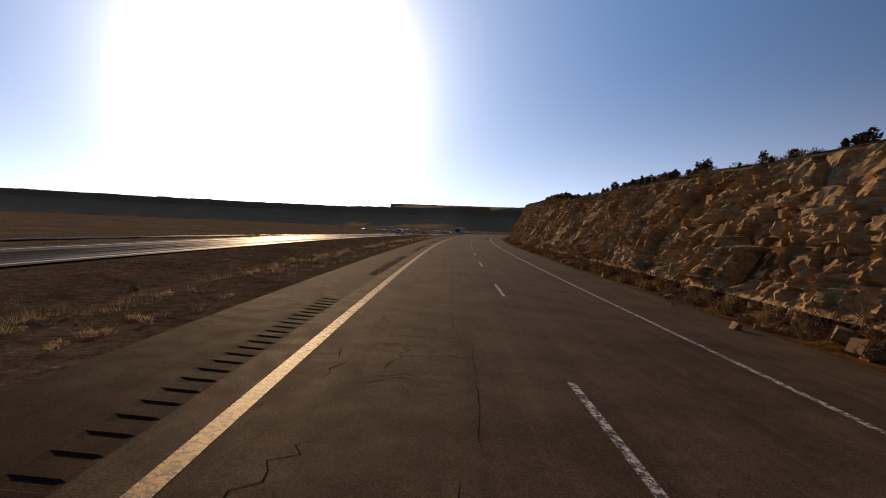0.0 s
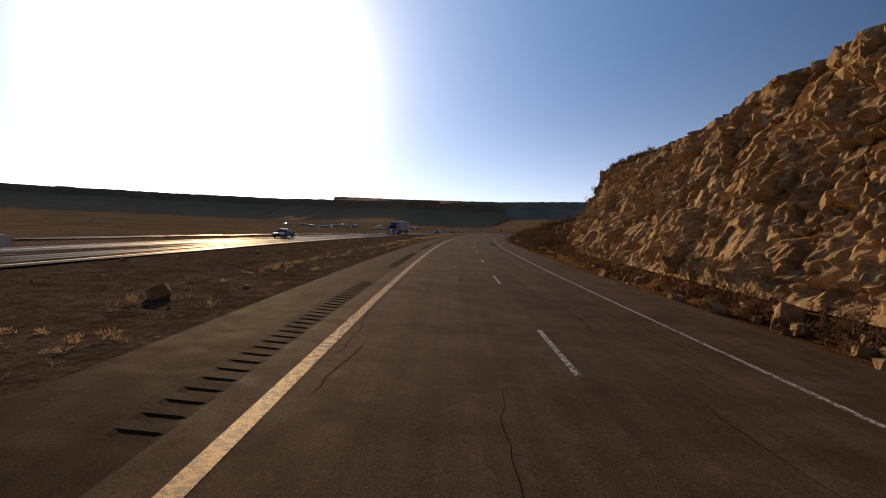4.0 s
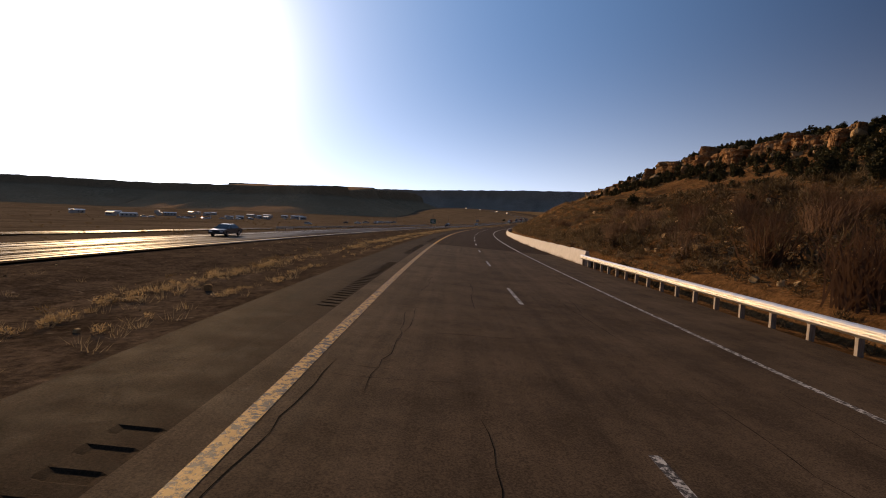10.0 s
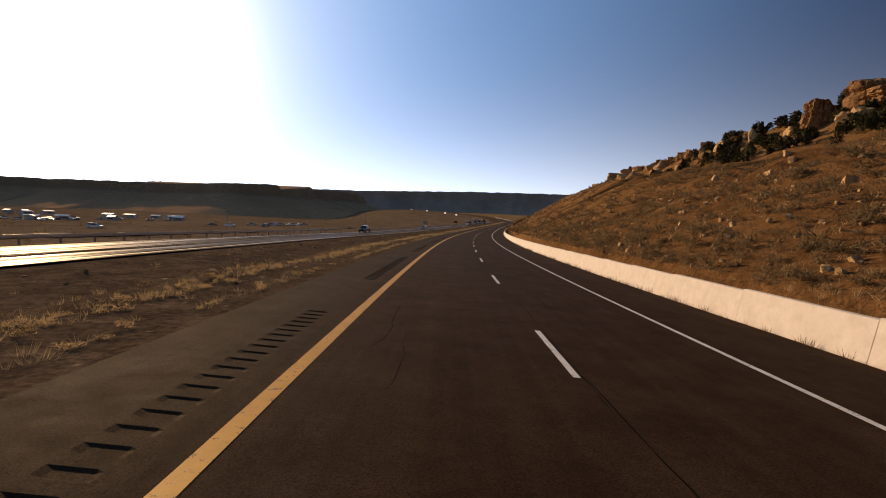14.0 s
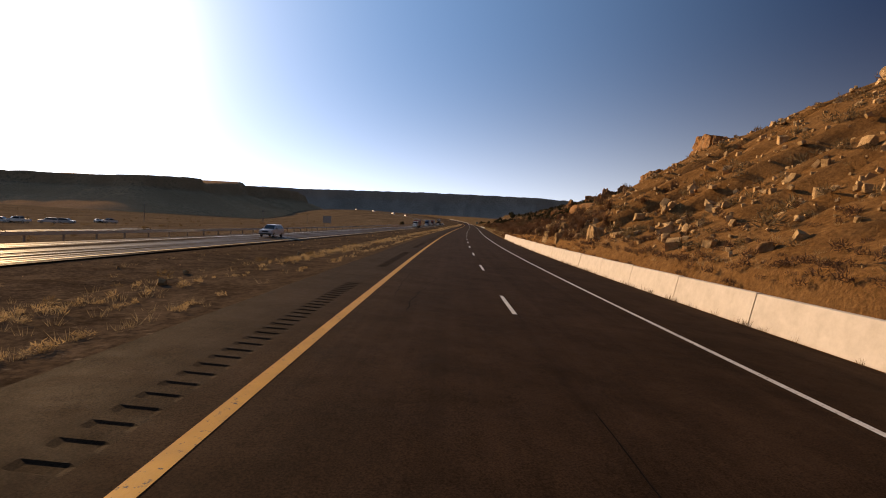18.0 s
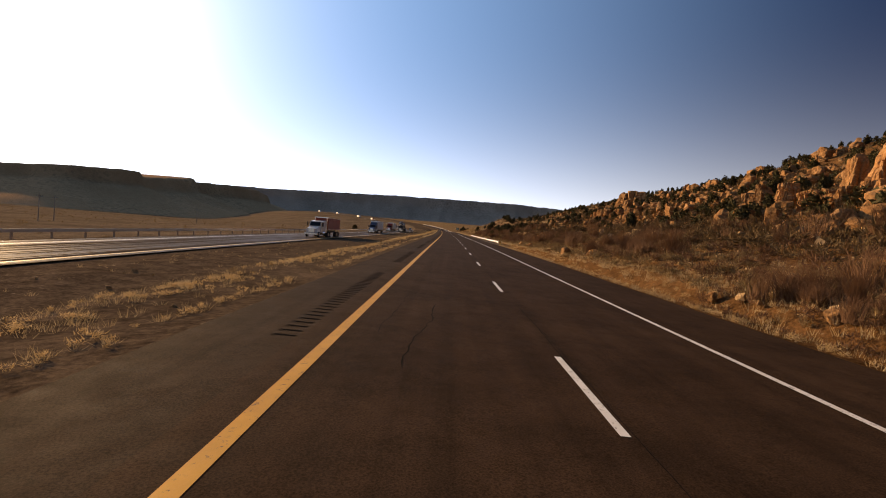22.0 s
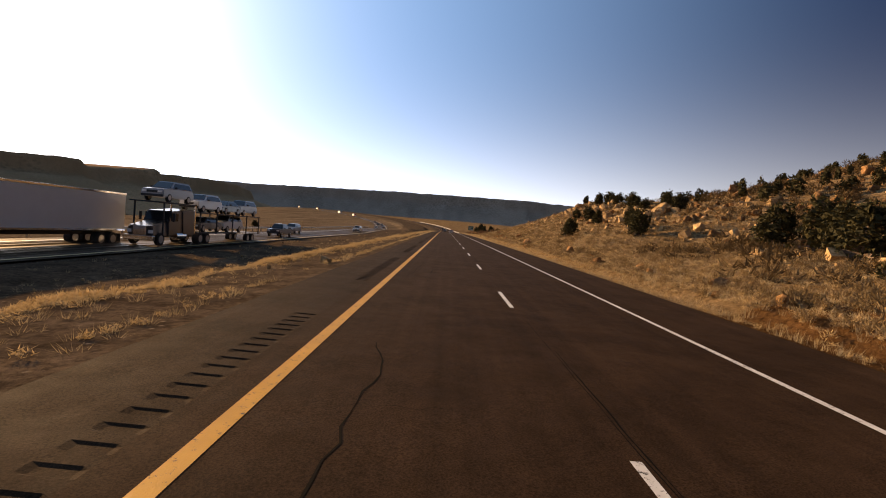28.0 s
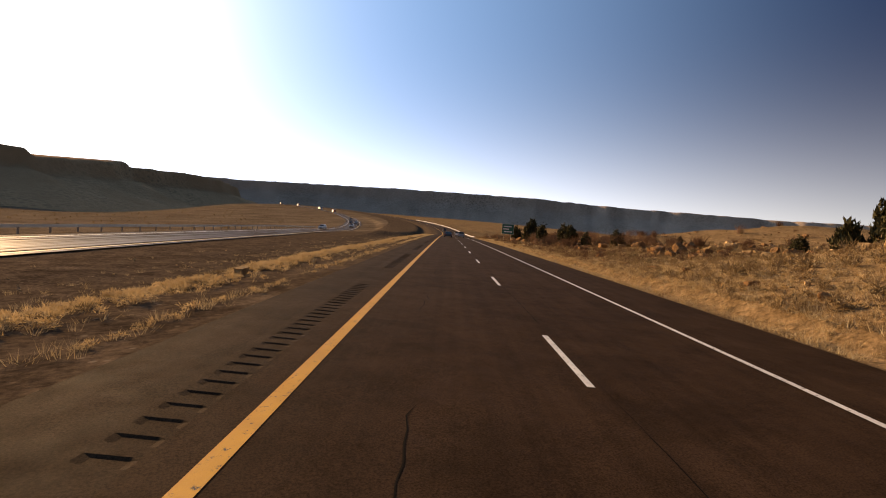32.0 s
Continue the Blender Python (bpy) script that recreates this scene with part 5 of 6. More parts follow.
# low bushes
g1, g2, g3, g4, g5 = some(2800, 255, 1240), some(2600, 395, 735, lambda s: np.interp(s, [0, 560, 610], [1, 1, .3])), some(1800, 340, 1200), some(500, 0, 300), some(700, -20, 270)
joined("slope_bushes", SHRUBS, [(g1, 12.6 + rng.gamma(1.7, 13, len(g1)), *sizes(g1, .45, 1.2)), (g2, 13.5 + 46 * rng.uniform(0, 1, len(g2)) ** 1.3, *sizes(g2, .6, 1.6)),
                                (g3, rng.uniform(40, 125, len(g3)), *sizes(g3, .9, 2.0)),
                                (g4, np.interp(g4, RIGHT[:, 0], RIGHT[:, 1]) - rng.uniform(-.2, 1.6, len(g4)), *sizes(g4, .4, .9)),
                                (g5, np.interp(g5, RIGHT[:, 0], RIGHT[:, 5]) + rng.uniform(-3, 25, len(g5)), *sizes(g5, .5, 1.2))],
       M_SAGE, "grey-brown sage bushes dotted over the slopes", "bushes")
g1, g2, g3 = some(600, -20, 1320), some(500, -20, 1320), some(1800, 100, 2000)
joined("valley_bushes", TUSSOCKS, [(g1, -rng.uniform(4, 9, len(g1)), *sizes(g1, .25, .6)), (g2, -rng.uniform(33, 120, len(g2)), *sizes(g2, .4, 1)),
                                 (g3, -rng.uniform(40, 600, len(g3)), *sizes(g3, .9, 2.2))],
       M_SAGE, "low brown bushes over the median and valley floor", "bushes")

# knee-high tussocks that cover the bank above the barrier, and dark growth along the brow of the cut
g1, g2, g3 = some(13000, 380, 740, lambda s: np.interp(s, [0, 560, 610], [1, 1, .12])), some(8500, 1000, 1200), some(1500, -10, 255)
joined("bank_tussocks", TUSSOCKS, [(g1, 13.2 + 62 * rng.uniform(0, 1, len(g1)) ** 1.4, *sizes(g1, .3, .75)), (g2, 12.8 + 32 * rng.uniform(0, 1, len(g2)) ** 1.2, *sizes(g2, .3, .75))],
       M_PALE_SAGE, "brown dry tussocks dotted closely over the banks", "bushes")
joined("brow_scrub", TUSSOCKS, [(g3, np.interp(g3, RIGHT[:, 0], RIGHT[:, 3]) + rng.uniform(1.5, 9, len(g3)), *sizes(g3, .3, .8))],
       M_SCRUB, "dark low scrub along the brow of the rock cut", "bushes")

# dark scrub: rounded bushes over the slope beyond the rock cut, and among the rocks of the ridge
g1, g2, g3, g4 = some(1900, 205, 420), some(1500, 330, 480), some(2800, 735, 1110), some(560, 215, 340)
g6, g7 = some(520, 200, 400), some(1100, 840, 1040)
joined("dark_scrub", SHRUBS, [(g1, 14.2 + rng.gamma(1.6, 9, len(g1)), *sizes(g1, .8, 1.9)), (g2, rng.uniform(30, 100, len(g2)), *sizes(g2, 1.2, 2.8)),
                              (g3, rng.uniform(22, 60, len(g3)) * np.interp(g3, [735, 830, 920, 1110], [.9, 1, 1.6, 1.8]), *sizes(g3, .9, 2.5)),
                              (g4, rng.uniform(15, 34, len(g4)), *sizes(g4, 1.4, 2.4)), (g6, rng.uniform(12.2, 15.5, len(g6)), *sizes(g6, .3, .9)), (g7, 17 + rng.gamma(2.2, 11, len(g7)), *sizes(g7, 1.0, 2.3))],
       M_SCRUB, "dark brown scrub bushes crowding the slopes", "bushes")

g1 = some(1500, -10, 262, lambda s: .35 + .65 * (smooth_noise(s / 5, s * 0, 23) > .45))
joined("foot_brush", TUSSOCKS, [(g1, np.interp(g1, RIGHT[:, 0], RIGHT[:, 1]) + rng.normal(-.7, .5, len(g1)), *sizes(g1, .5, 1.35))], M_BRUSH, "brown dry brush heaped along the foot of the rock face", "bushes")

# pale bushes and matted grass beyond the barrier's end
g1, g2, g3 = some(2200, 742, 1010), some(4200, 742, 1260), some(4600, 1000, 1190)
joined("verge_bushes", SHRUBS, [(g1, 12.8 + rng.gamma(1.8, 4.6, len(g1)), *sizes(g1, .4, 1.2))], M_SAGE, "brown rounded bushes along the verge", "bushes")
joined("verge_tussocks", TUSSOCKS, [(g2, 11.4 + rng.gamma(1.3, 1.9, len(g2)), sizes(g2, .2, .55)[0], sizes(g2, .18, .45)[0]),
                                    (g3, 12 + 34 * rng.uniform(0, 1, len(g3)) ** 1.1, sizes(g3, .3, .8)[0], sizes(g3, .22, .55)[0])], M_STRAW, "matted straw-coloured tussocks over the verge and the grassy hill", "grass")

# brush and bunch grass past the grassy hill
g1, g2, g3 = some(1500, 1140, 1340), some(5000, 1150, 1330), some(150, 1190, 1345)
joined("plain_bushes", SHRUBS, [(g1, 12.4 + rng.gamma(1.6, 11, len(g1)), *sizes(g1, .35, 1.0))], M_PALE_SAGE, "grey-brown sage bushes on the flat beyond the hill", "bushes")
joined("plain_tussocks", TUSSOCKS, [(g2, 11.5 + rng.gamma(1.4, 7, len(g2)), sizes(g2, .25, .6)[0], sizes(g2, .2, .45)[0])], M_STRAW, "straw-coloured bunch grass on the flat beyond the hill", "grass")
joined("far_thickets", THICKETS, [(g3, 17 + rng.gamma(1.8, 9, len(g3)), rng.uniform(1.0, 1.8, len(g3)), rng.uniform(.8, 1.7, len(g3)))], M_BRUSH, "reddish-brown thickets on the flat beyond the hill", "bushes")

g1, g2 = some(420, 684, 800), some(1600, 600, 800)
joined("barrier_brush", THICKETS, [(g1, 13.2 + rng.gamma(1.5, 2.1, len(g1)), rng.uniform(.45, .95, len(g1)), rng.uniform(.4, .95, len(g1)))], M_BRUSH, "dark brown brush crowding behind the barrier's end", "bushes")

joined("barrier_tussocks", TUSSOCKS, [(g2, 11.9 + rng.gamma(1.4, 1.3, len(g2)), *sizes(g2, .3, .75))], M_BRUSH, "brown dry tussocks on the bank behind the barrier", "grass")

# darker brush in drifts through the straw, and stones on the flat beyond the hill
g1 = some(1500, 800, 1000, lambda s: .25 + .75 * (smooth_noise(s / 7, s * 0, 31) > .5))
g2 = some(300, 815, 985, lambda s: .15 + .85 * (smooth_noise(s / 7, s * 0, 31) > .5))
joined("verge_brush", SHRUBS, [(g1, 14 + rng.gamma(1.8, 5.5, len(g1)), *sizes(g1, .5, 1.3))], M_BRUSH, "dark red-brown brush in drifts through the straw", "bushes")
joined("verge_thickets", THICKETS, [(g2, 15 + rng.gamma(2.0, 3.6, len(g2)), rng.uniform(.6, 1.2, len(g2)), rng.uniform(.5, 1.1, len(g2)))], M_BRUSH, "bare brown thickets massed below the rocky ridge", "bushes")
g1 = some(1300, 1170, 1345, lambda s: .3 + .7 * (smooth_noise(s / 9, s * 0, 37) > .5))
joined("plain_brush", SHRUBS, [(g1, 12.6 + rng.gamma(1.5, 9, len(g1)), *sizes(g1, .4, 1.1))], M_BRUSH, "dark reddish-brown brush in rows over the flat", "bushes")
s1 = rng.uniform(876, 945, 420)
z1 = np.minimum(rng.gamma(1.5, .42, 420) + .2, 2.2)
g1 = some(420, 876, 945)
joined("bank_scrub", SHRUBS, [(g1, rng.uniform(48, 82, len(g1)), *sizes(g1, .8, 2.0))], M_SCRUB, "dark scrub bushes between the blocks under the ridge", "bushes")
joined("bank_rubble", [raw(m) for m in TAN_ROCKS[:10]], [(s1, rng.uniform(49, 80, 420), z1, z1)], M_RED_ROCK, "broken red sandstone blocks heaped on the bank under the ridge", "rubble", .3, .2)
s1 = rng.uniform(1170, 1345, 900)
z1 = np.minimum(rng.gamma(1.5, .22, 900) + .1, 1.2)
joined("plain_rubble", [raw(m) for m in TAN_ROCKS[:10]], [(s1, 14 + rng.gamma(2.0, 10, 900), z1, z1)], M_RED_ROCK, "scattered red-brown stones on the flat beyond the hill", "rubble", .3, .2)

# weeds rooted along the foot of the barrier
g1 = some(900, 391, 733)
joined("barrier_weeds", TUFTS, [(g1, rng.uniform(10.9, 11.15, len(g1)), *sizes(g1, .4, 1.0))], M_SCRUB, "dark dry weeds along the foot of the barrier", "grass")

# bare thickets near the road
THICKET_MESH = []
for v, f in THICKETS:
    me = mesh_of("thicket", v, f)
    me.materials.append(M_BRUSH)
    THICKET_MESH.append(me)
for s0, s1, l0, l1, count in ((325, 405, 14.0, 30, 74), (258, 330, 15, 34, 44), (400, 470, 16, 34, 14), (778, 905, 15, 34, 64), (905, 1010, 14, 36, 76), (215, 262, 15, 26, 22)):
    for k in range(count):
        s, la = rng.uniform(s0, s1), rng.uniform(l0, l1)
        ob = tagged(new("thicket", THICKET_MESH[k % 5]), "bare reddish-brown roadside thicket of thin twigs", "bush", "roadside thickets")
        ob.matrix_basis = upright(s, la, rng, rng.uniform(.9, 1.9), rng.uniform(.7, 1.05))


# junipers
def limb(bm, a, b, ra, rb, sides=6):
    a, b = Vector(a), Vector(b)
    q = (b - a).to_track_quat("Z", "Y")
    rings = []
    for p, r in ((a, ra), (b, rb)):
        rings.append([bm.verts.new(p + q @ Vector((r * math.cos(k * math.tau / sides), r * math.sin(k * math.tau / sides), 0))) for k in range(sides)])
    for k in range(sides):
        bm.faces.new((rings[0][k], rings[0][(k + 1) % sides], rings[1][(k + 1) % sides], rings[1][k]))
    bm.faces.new(rings[1])


def juniper(seed, leaves=1500, wide=1.0, spiky=False):
    """A juniper three metres high: crooked trunk, limbs, and a ragged crown of leaf sprays down to the ground."""
    rng = np.random.default_rng(seed)
    tree = thing("juniper", "dark green juniper tree with a ragged crown", "tree")
    bm = bmesh.new()
    rings = []
    for z, r, x in ((-.3, .17, 0), (.3, .14, .05), (.7, .12, .08), (1.1, .10, .04), (1.5, .08, 0), (1.9, .06, -.03), (2.3, .03, 0)):
        rings.append([bm.verts.new((x + r * math.cos(k * math.tau / 6), r * math.sin(k * math.tau / 6), z)) for k in range(6)])
    sides = [bm.faces.new((a[k], a[(k + 1) % 6], b[(k + 1) % 6], b[k])) for a, b in zip(rings, rings[1:]) for k in range(6)]
    bm.faces.new(rings[-1])
    ends = []
    for k in range(12):      # limbs grow out of the trunk's sides
        face = sides[(k // 2) * 6 + (k * 2 + k // 2) % 6]
        c, n = face.calc_center_median(), face.normal.copy()
        face.normal_update()
        n = Vector((c.x, c.y, 0)).normalized()
        r = rng.uniform(.5, 1.0) * wide * (1.2 - c.z * .38)
        e = Vector((n.x * r, n.y * r, c.z + rng.uniform(.1, .5)))
        tip = bmesh.ops.extrude_discrete_faces(bm, faces=[face])["faces"][0]
        for v in tip.verts:
            v.co = e + (v.co - c) * .25
        ends.append(e)
    ends += [Vector((0, 0, 2.35)), Vector((.2, -.1, 1.9)), Vector((-.2, .2, 1.5)), Vector((.1, .1, 1.0)), Vector((-.1, -.1, .6))]
    part("trunk", bm, M_BARK, tree, "shaggy grey-brown trunk and limbs")
    v, f = [], []
    for k in range(leaves):
        c = ends[k % len(ends)]
        d = rng.normal(0, 1, 3)
        d /= np.linalg.norm(d)
        if k % 5 < 3:
            lump = .86 + .16 * math.sin(d[0] * 5 + seed) * math.cos(d[1] * 6 - seed) + .10 * math.sin(d[2] * 9 + seed * 2)
            p = np.array((0, 0, 1.3)) + d * (.98 * wide, .98 * wide, 1.28) * lump * rng.uniform(.72, 1.05)
        else:
            p = np.array(c) + d * (.42 * wide, .42 * wide, .42) * rng.uniform(.2, 1.1)
        p[2] = max(p[2], .08)
        size = rng.uniform(.10, .20)
        u = rng.normal(0, 1, 3)
        if spiky:
            u = u * .4 + (0, 0, 1.5)
        u /= np.linalg.norm(u)
        w = np.cross(u, rng.normal(0, 1, 3))
        w /= np.linalg.norm(w)
        n = len(v)
        v += [p - w * size * .55, p + w * size * .55, p + u * size * (2.2 if spiky else 1.5)]
        f.append((n, n + 1, n + 2))
    part("crown", mesh_of("crown", np.array(v), np.array(f)), M_JUNIPER, tree)
    return tree


KINDS = [juniper(1), juniper(2, 1600, 1.1), juniper(3, 1300, .8), juniper(4, 1200, .7, True), juniper(5, 1400, 1.0)]


def plant(kind, s, lat, high, at=None):
    z = float(land(np.array(s), np.array(lat))) if at is None else at
    x, y, zz = road(s, lat, z - .05)
    k = high / 2.9
    src = KINDS[kind]
    ob = copy_thing(src, pose(x, y, zz, 0, 0, (s * 37) % 360))
    ob.scale = (k * 1.08, k * 1.08, k * .95)
    return ob


# (kind, along, lateral, height)
for row in ((1, 1064, 20.5, 3.0), (1, 1034, 31, 4.4), (0, 1027, 31.5, 4.6), (1, 1019, 33, 4.2), (1, 1052, 26, 3.6), (2, 1056, 27, 3.2), (0, 1060, 28, 3.2), (1, 1100, 43, 4.2), (0, 1091, 42, 3.4), (2, 1085, 44, 3.8), (0, 1112, 44, 3.6),
            (0, 1119, 45, 3.2), (2, 1128, 44, 3.8), (1, 1076, 42, 3.8), (3, 1144, 45, 3.4), (0, 1134, 46, 3.5), (2, 1166, 45, 2.4), (1, 1125, 46, 4.6), (1, 1098, 33, 3.8),
            (0, 1108, 33, 3.0), (2, 1082, 30, 3.2), (0, 1090, 27, 2.4), (4, 1023.5, 30.2, 4.6), (1, 1030.5, 32.6, 4.9)):
    plant(*row)
for row in ((3, 1168, 34.5, 5.0), (3, 1165, 36, 4.2), (3, 1170, 33, 3.6), (0, 1166, 37, 4.0), (3, 312, 41, 4.0), (3, 309, 40, 3.0), (0, 1162, 30, 3.0), (3, 1240, 20, 5.5), (0, 1248, 22, 4.5), (2, 1232, 21, 4.2), (0, 1225, 24, 4.2),
            (3, 1216, 23, 4.0), (0, 1196, 24, 2.6), (0, 1255, 19, 4.2)):
    plant(*row)
for k in range(16):          # behind the guardrail
    plant((0, 1, 4, 2)[k % 4], 950 + k * 4.1, 17.5 + (k * 7.3) % 15, 2.2 + (k * .53) % 1.7)
for row in ((0, 1145, -64, 4.0), (1, 1150, -66, 3.4), (1, 1177, -70, 3.4)):      # across the other carriageway
    plant(*row)
plant(0, 291, 47, 2.4, 16.6)
rng = np.random.default_rng(12)
for k in range(125):          # the wooded hill above the barrier
    s = 400 + k * 1.65 + rng.uniform(-2, 2)
    top = np.interp(s, RIGHT[:, 0], RIGHT[:, 5])
    plant(int(rng.integers(5)), s, top + rng.choice([rng.uniform(-2, 4), rng.uniform(-26, 6)], p=[.6, .4]), rng.uniform(1.8, 3.4))
for k in range(30):
    s = rng.uniform(300, 470)
    plant(int(rng.integers(5)), s, rng.uniform(28, 95), rng.uniform(1.8, 3.6))
for k in range(26):           # along the brow of the rock cut
    s = rng.uniform(10, 250)
    top = np.interp(s, RIGHT[:, 0], RIGHT[:, 5])
    plant(int(rng.integers(5)), s, top + rng.uniform(-.5, 3), rng.uniform(.5, .9))
for k in range(42):
    s = rng.uniform(800, 1110)
    top = np.interp(s, RIGHT[:, 0], RIGHT[:, 5])
    plant(int(rng.integers(5)), s, rng.uniform(34, top + 6), rng.uniform(1.4, 3.2))
for k in range(7):           # beyond the last rise
    plant(int(rng.integers(5)), rng.uniform(1180, 1330), rng.uniform(18, 70), rng.uniform(2.0, 4.0))
# the woods on the hills, too many to count
def crown_of(k):
    v, f = raw([o for o in KINDS[k].children if o.name.startswith("crown")][0].data)
    keep = np.random.default_rng(k).permutation(len(f))[:190]
    mid = v[f[keep]].mean(1, keepdims=True)
    return (mid + (v[f[keep]] - mid) * 2.15).reshape(-1, 3) / 2.9, np.arange(len(keep) * 3).reshape(-1, 3)


WOODS = [crown_of(k) for k in range(5)]
g1, g2, g3, g4 = some(900, 400, 640), some(380, 300, 480), some(520, 790, 1110), some(150, 400, 600)
g5, g6 = some(150, 5, 215), some(70, 795, 900)
t5, t6 = rng.uniform(.6, 1.5, len(g5)), rng.uniform(1.6, 3.4, len(g6))
top = lambda s: np.interp(s, RIGHT[:, 0], RIGHT[:, 5])
t1, t2, t3, t4 = rng.uniform(1.8, 3.4, len(g1)), rng.uniform(1.6, 3.0, len(g2)), rng.uniform(1.6, 3.2, len(g3)), rng.uniform(1.8, 3.2, len(g4))
joined("hill_woods", WOODS, [(g1, top(g1) + rng.uniform(-24, 7, len(g1)), t1, t1), (g2, rng.uniform(46, 108, len(g2)), t2, t2),
                             (g3, np.maximum(30, top(g3) * rng.uniform(.4, 1.02, len(g3))), t3, t3), (g4, top(g4) + rng.uniform(-3, 4, len(g4)), t4, t4),
                             (g5, top(g5) + rng.uniform(-1.5, 1.2, len(g5)), t5, t5 * .8),
                             (g6, rng.uniform(30, 46, len(g6)), t6, t6)],
       M_JUNIPER, "dark junipers crowding the upper slopes of the hills", "trees")
for src in KINDS:             # the first of each kind stands on the hill as well
    s = 450 + KINDS.index(src) * 9
    x, y, z = road(s, 70, float(land(np.array(s), np.array(70.0))) - .05)
    src.matrix_basis = pose(x, y, z, 0, 0, 40)


# ---- vehicles ----
M_TYRE = material("tyre_rubber", (.02, .02, .02), .85)
M_RIM = material("wheel_rim", (.45, .45, .46), .35, .8)
M_GLASS = material("dark_window_glass", (.02, .025, .03), .08)
M_LAMP = material("lamp_glass", (.75, .76, .78), .15)
M_TAIL = material("tail_lamp", (.35, .02, .02), .3)
M_TRIM = material("black_trim", (.025, .025, .027), .6)
M_CHROME = material("chrome", (.7, .7, .7), .15, 1.0)


def car_paint(name, c):
    m = material(name, c, .3)
    b = m.node_tree.nodes["Principled BSDF"]
    b.inputs["Coat Weight"].default_value, b.inputs["Coat Roughness"].default_value = .6, .1
    return m


P_WHITE, P_DARK, P_SILVER = car_paint("white_car_paint", (.72, .72, .70)), car_paint("dark_car_paint", (.03, .032, .038)), car_paint("silver_car_paint", (.35, .36, .37))
P_RED, P_BLUE = car_paint("red_truck_paint", (.30, .035, .02)), car_paint("blue_truck_paint", (.05, .09, .16))
M_BOX_WHITE = material("white_trailer_sides", (.66, .65, .62), .55)
_n = Nodes(M_BOX_WHITE)
_n.color(_n.mix(.6, _n.ramp(_n.noise(.8, 5), (.3, (.60, .59, .56)), (.7, (.72, .71, .68))), (.66, .65, .62)))
M_BOX_RED = material("red_trailer_sides", (.36, .055, .025), .55)
_n = Nodes(M_BOX_RED)
_n.color(_n.ramp(_n.noise(.8, 5), (.3, (.30, .045, .02)), (.7, (.42, .07, .03))))


def extruded(profile, half, top_half=None, z_top=None, bevel=.04):
    """A side outline (y, z) drawn out to both sides, narrowing towards z_top."""
    bm = bmesh.new()
    zs = [z for _, z in profile]
    lo, hi = min(zs), z_top or max(zs)
    sides = []
    for sg in (-1, 1):
        ring = []
        for y, z in profile:
            w = half if top_half is None else half + (top_half - half) * max(0, (z - lo) / (hi - lo))
            ring.append(bm.verts.new((sg * w, y, z)))
        sides.append(ring)
    n = len(profile)
    for k in range(n):
        bm.faces.new((sides[0][k], sides[0][(k + 1) % n], sides[1][(k + 1) % n], sides[1][k]))
    bm.faces.new(sides[0][::-1]), bm.faces.new(sides[1])
    bmesh.ops.recalc_face_normals(bm, faces=bm.faces)
    if bevel:
        bmesh.ops.bevel(bm, geom=bm.edges[:], offset=bevel, segments=2, affect="EDGES", clamp_overlap=True)
    return bm


def disc(bm, x, y, z, r, w, sides=18):
    m = Matrix.Translation((x, y, z)) @ Matrix.Rotation(radians(90), 4, "Y")
    bmesh.ops.create_cone(bm, cap_ends=True, segments=sides, radius1=r, radius2=r, depth=w, matrix=m)
    return bm


def wheel(parent, x, y, r, w=.22):
    bm = disc(bmesh.new(), 0, 0, 0, r, w)
    bmesh.ops.bevel(bm, geom=[e for e in bm.edges if len(e.link_faces) == 2 and e.calc_face_angle(0) > 1], offset=.04, segments=2, affect="EDGES")
    tyre = part("wheel", bm, M_TYRE, parent, "", pose(x, y, r))
    bm = disc(bmesh.new(), 0, 0, 0, r * .62, w + .02, 12)
    part("rim", bm, M_RIM, tyre, "metal wheel rim")


CAR_BODY = {
    "suv": ([(-2.3, .35), (2.3, .35), (2.38, .6), (2.3, .98), (1.15, 1.1), (-2.25, 1.12), (-2.36, .7)], [(1.2, 1.05), (.45, 1.68), (-1.9, 1.72), (-2.25, 1.1)], 2.05),
    "sedan": ([(-2.25, .28), (2.3, .28), (2.35, .5), (2.25, .75), (1.05, .9), (-1.6, .92), (-2.3, .88), (-2.33, .5)], [(1.15, .86), (.35, 1.38), (-.95, 1.40), (-1.85, .9)], 1.95),
    "pickup": ([(-2.85, .45), (2.75, .45), (2.85, .7), (2.75, 1.08), (1.55, 1.18), (-2.8, 1.14), (-2.88, .8)], [(1.55, 1.12), (.85, 1.82), (-.75, 1.86), (-.95, 1.12)], 2.4)}


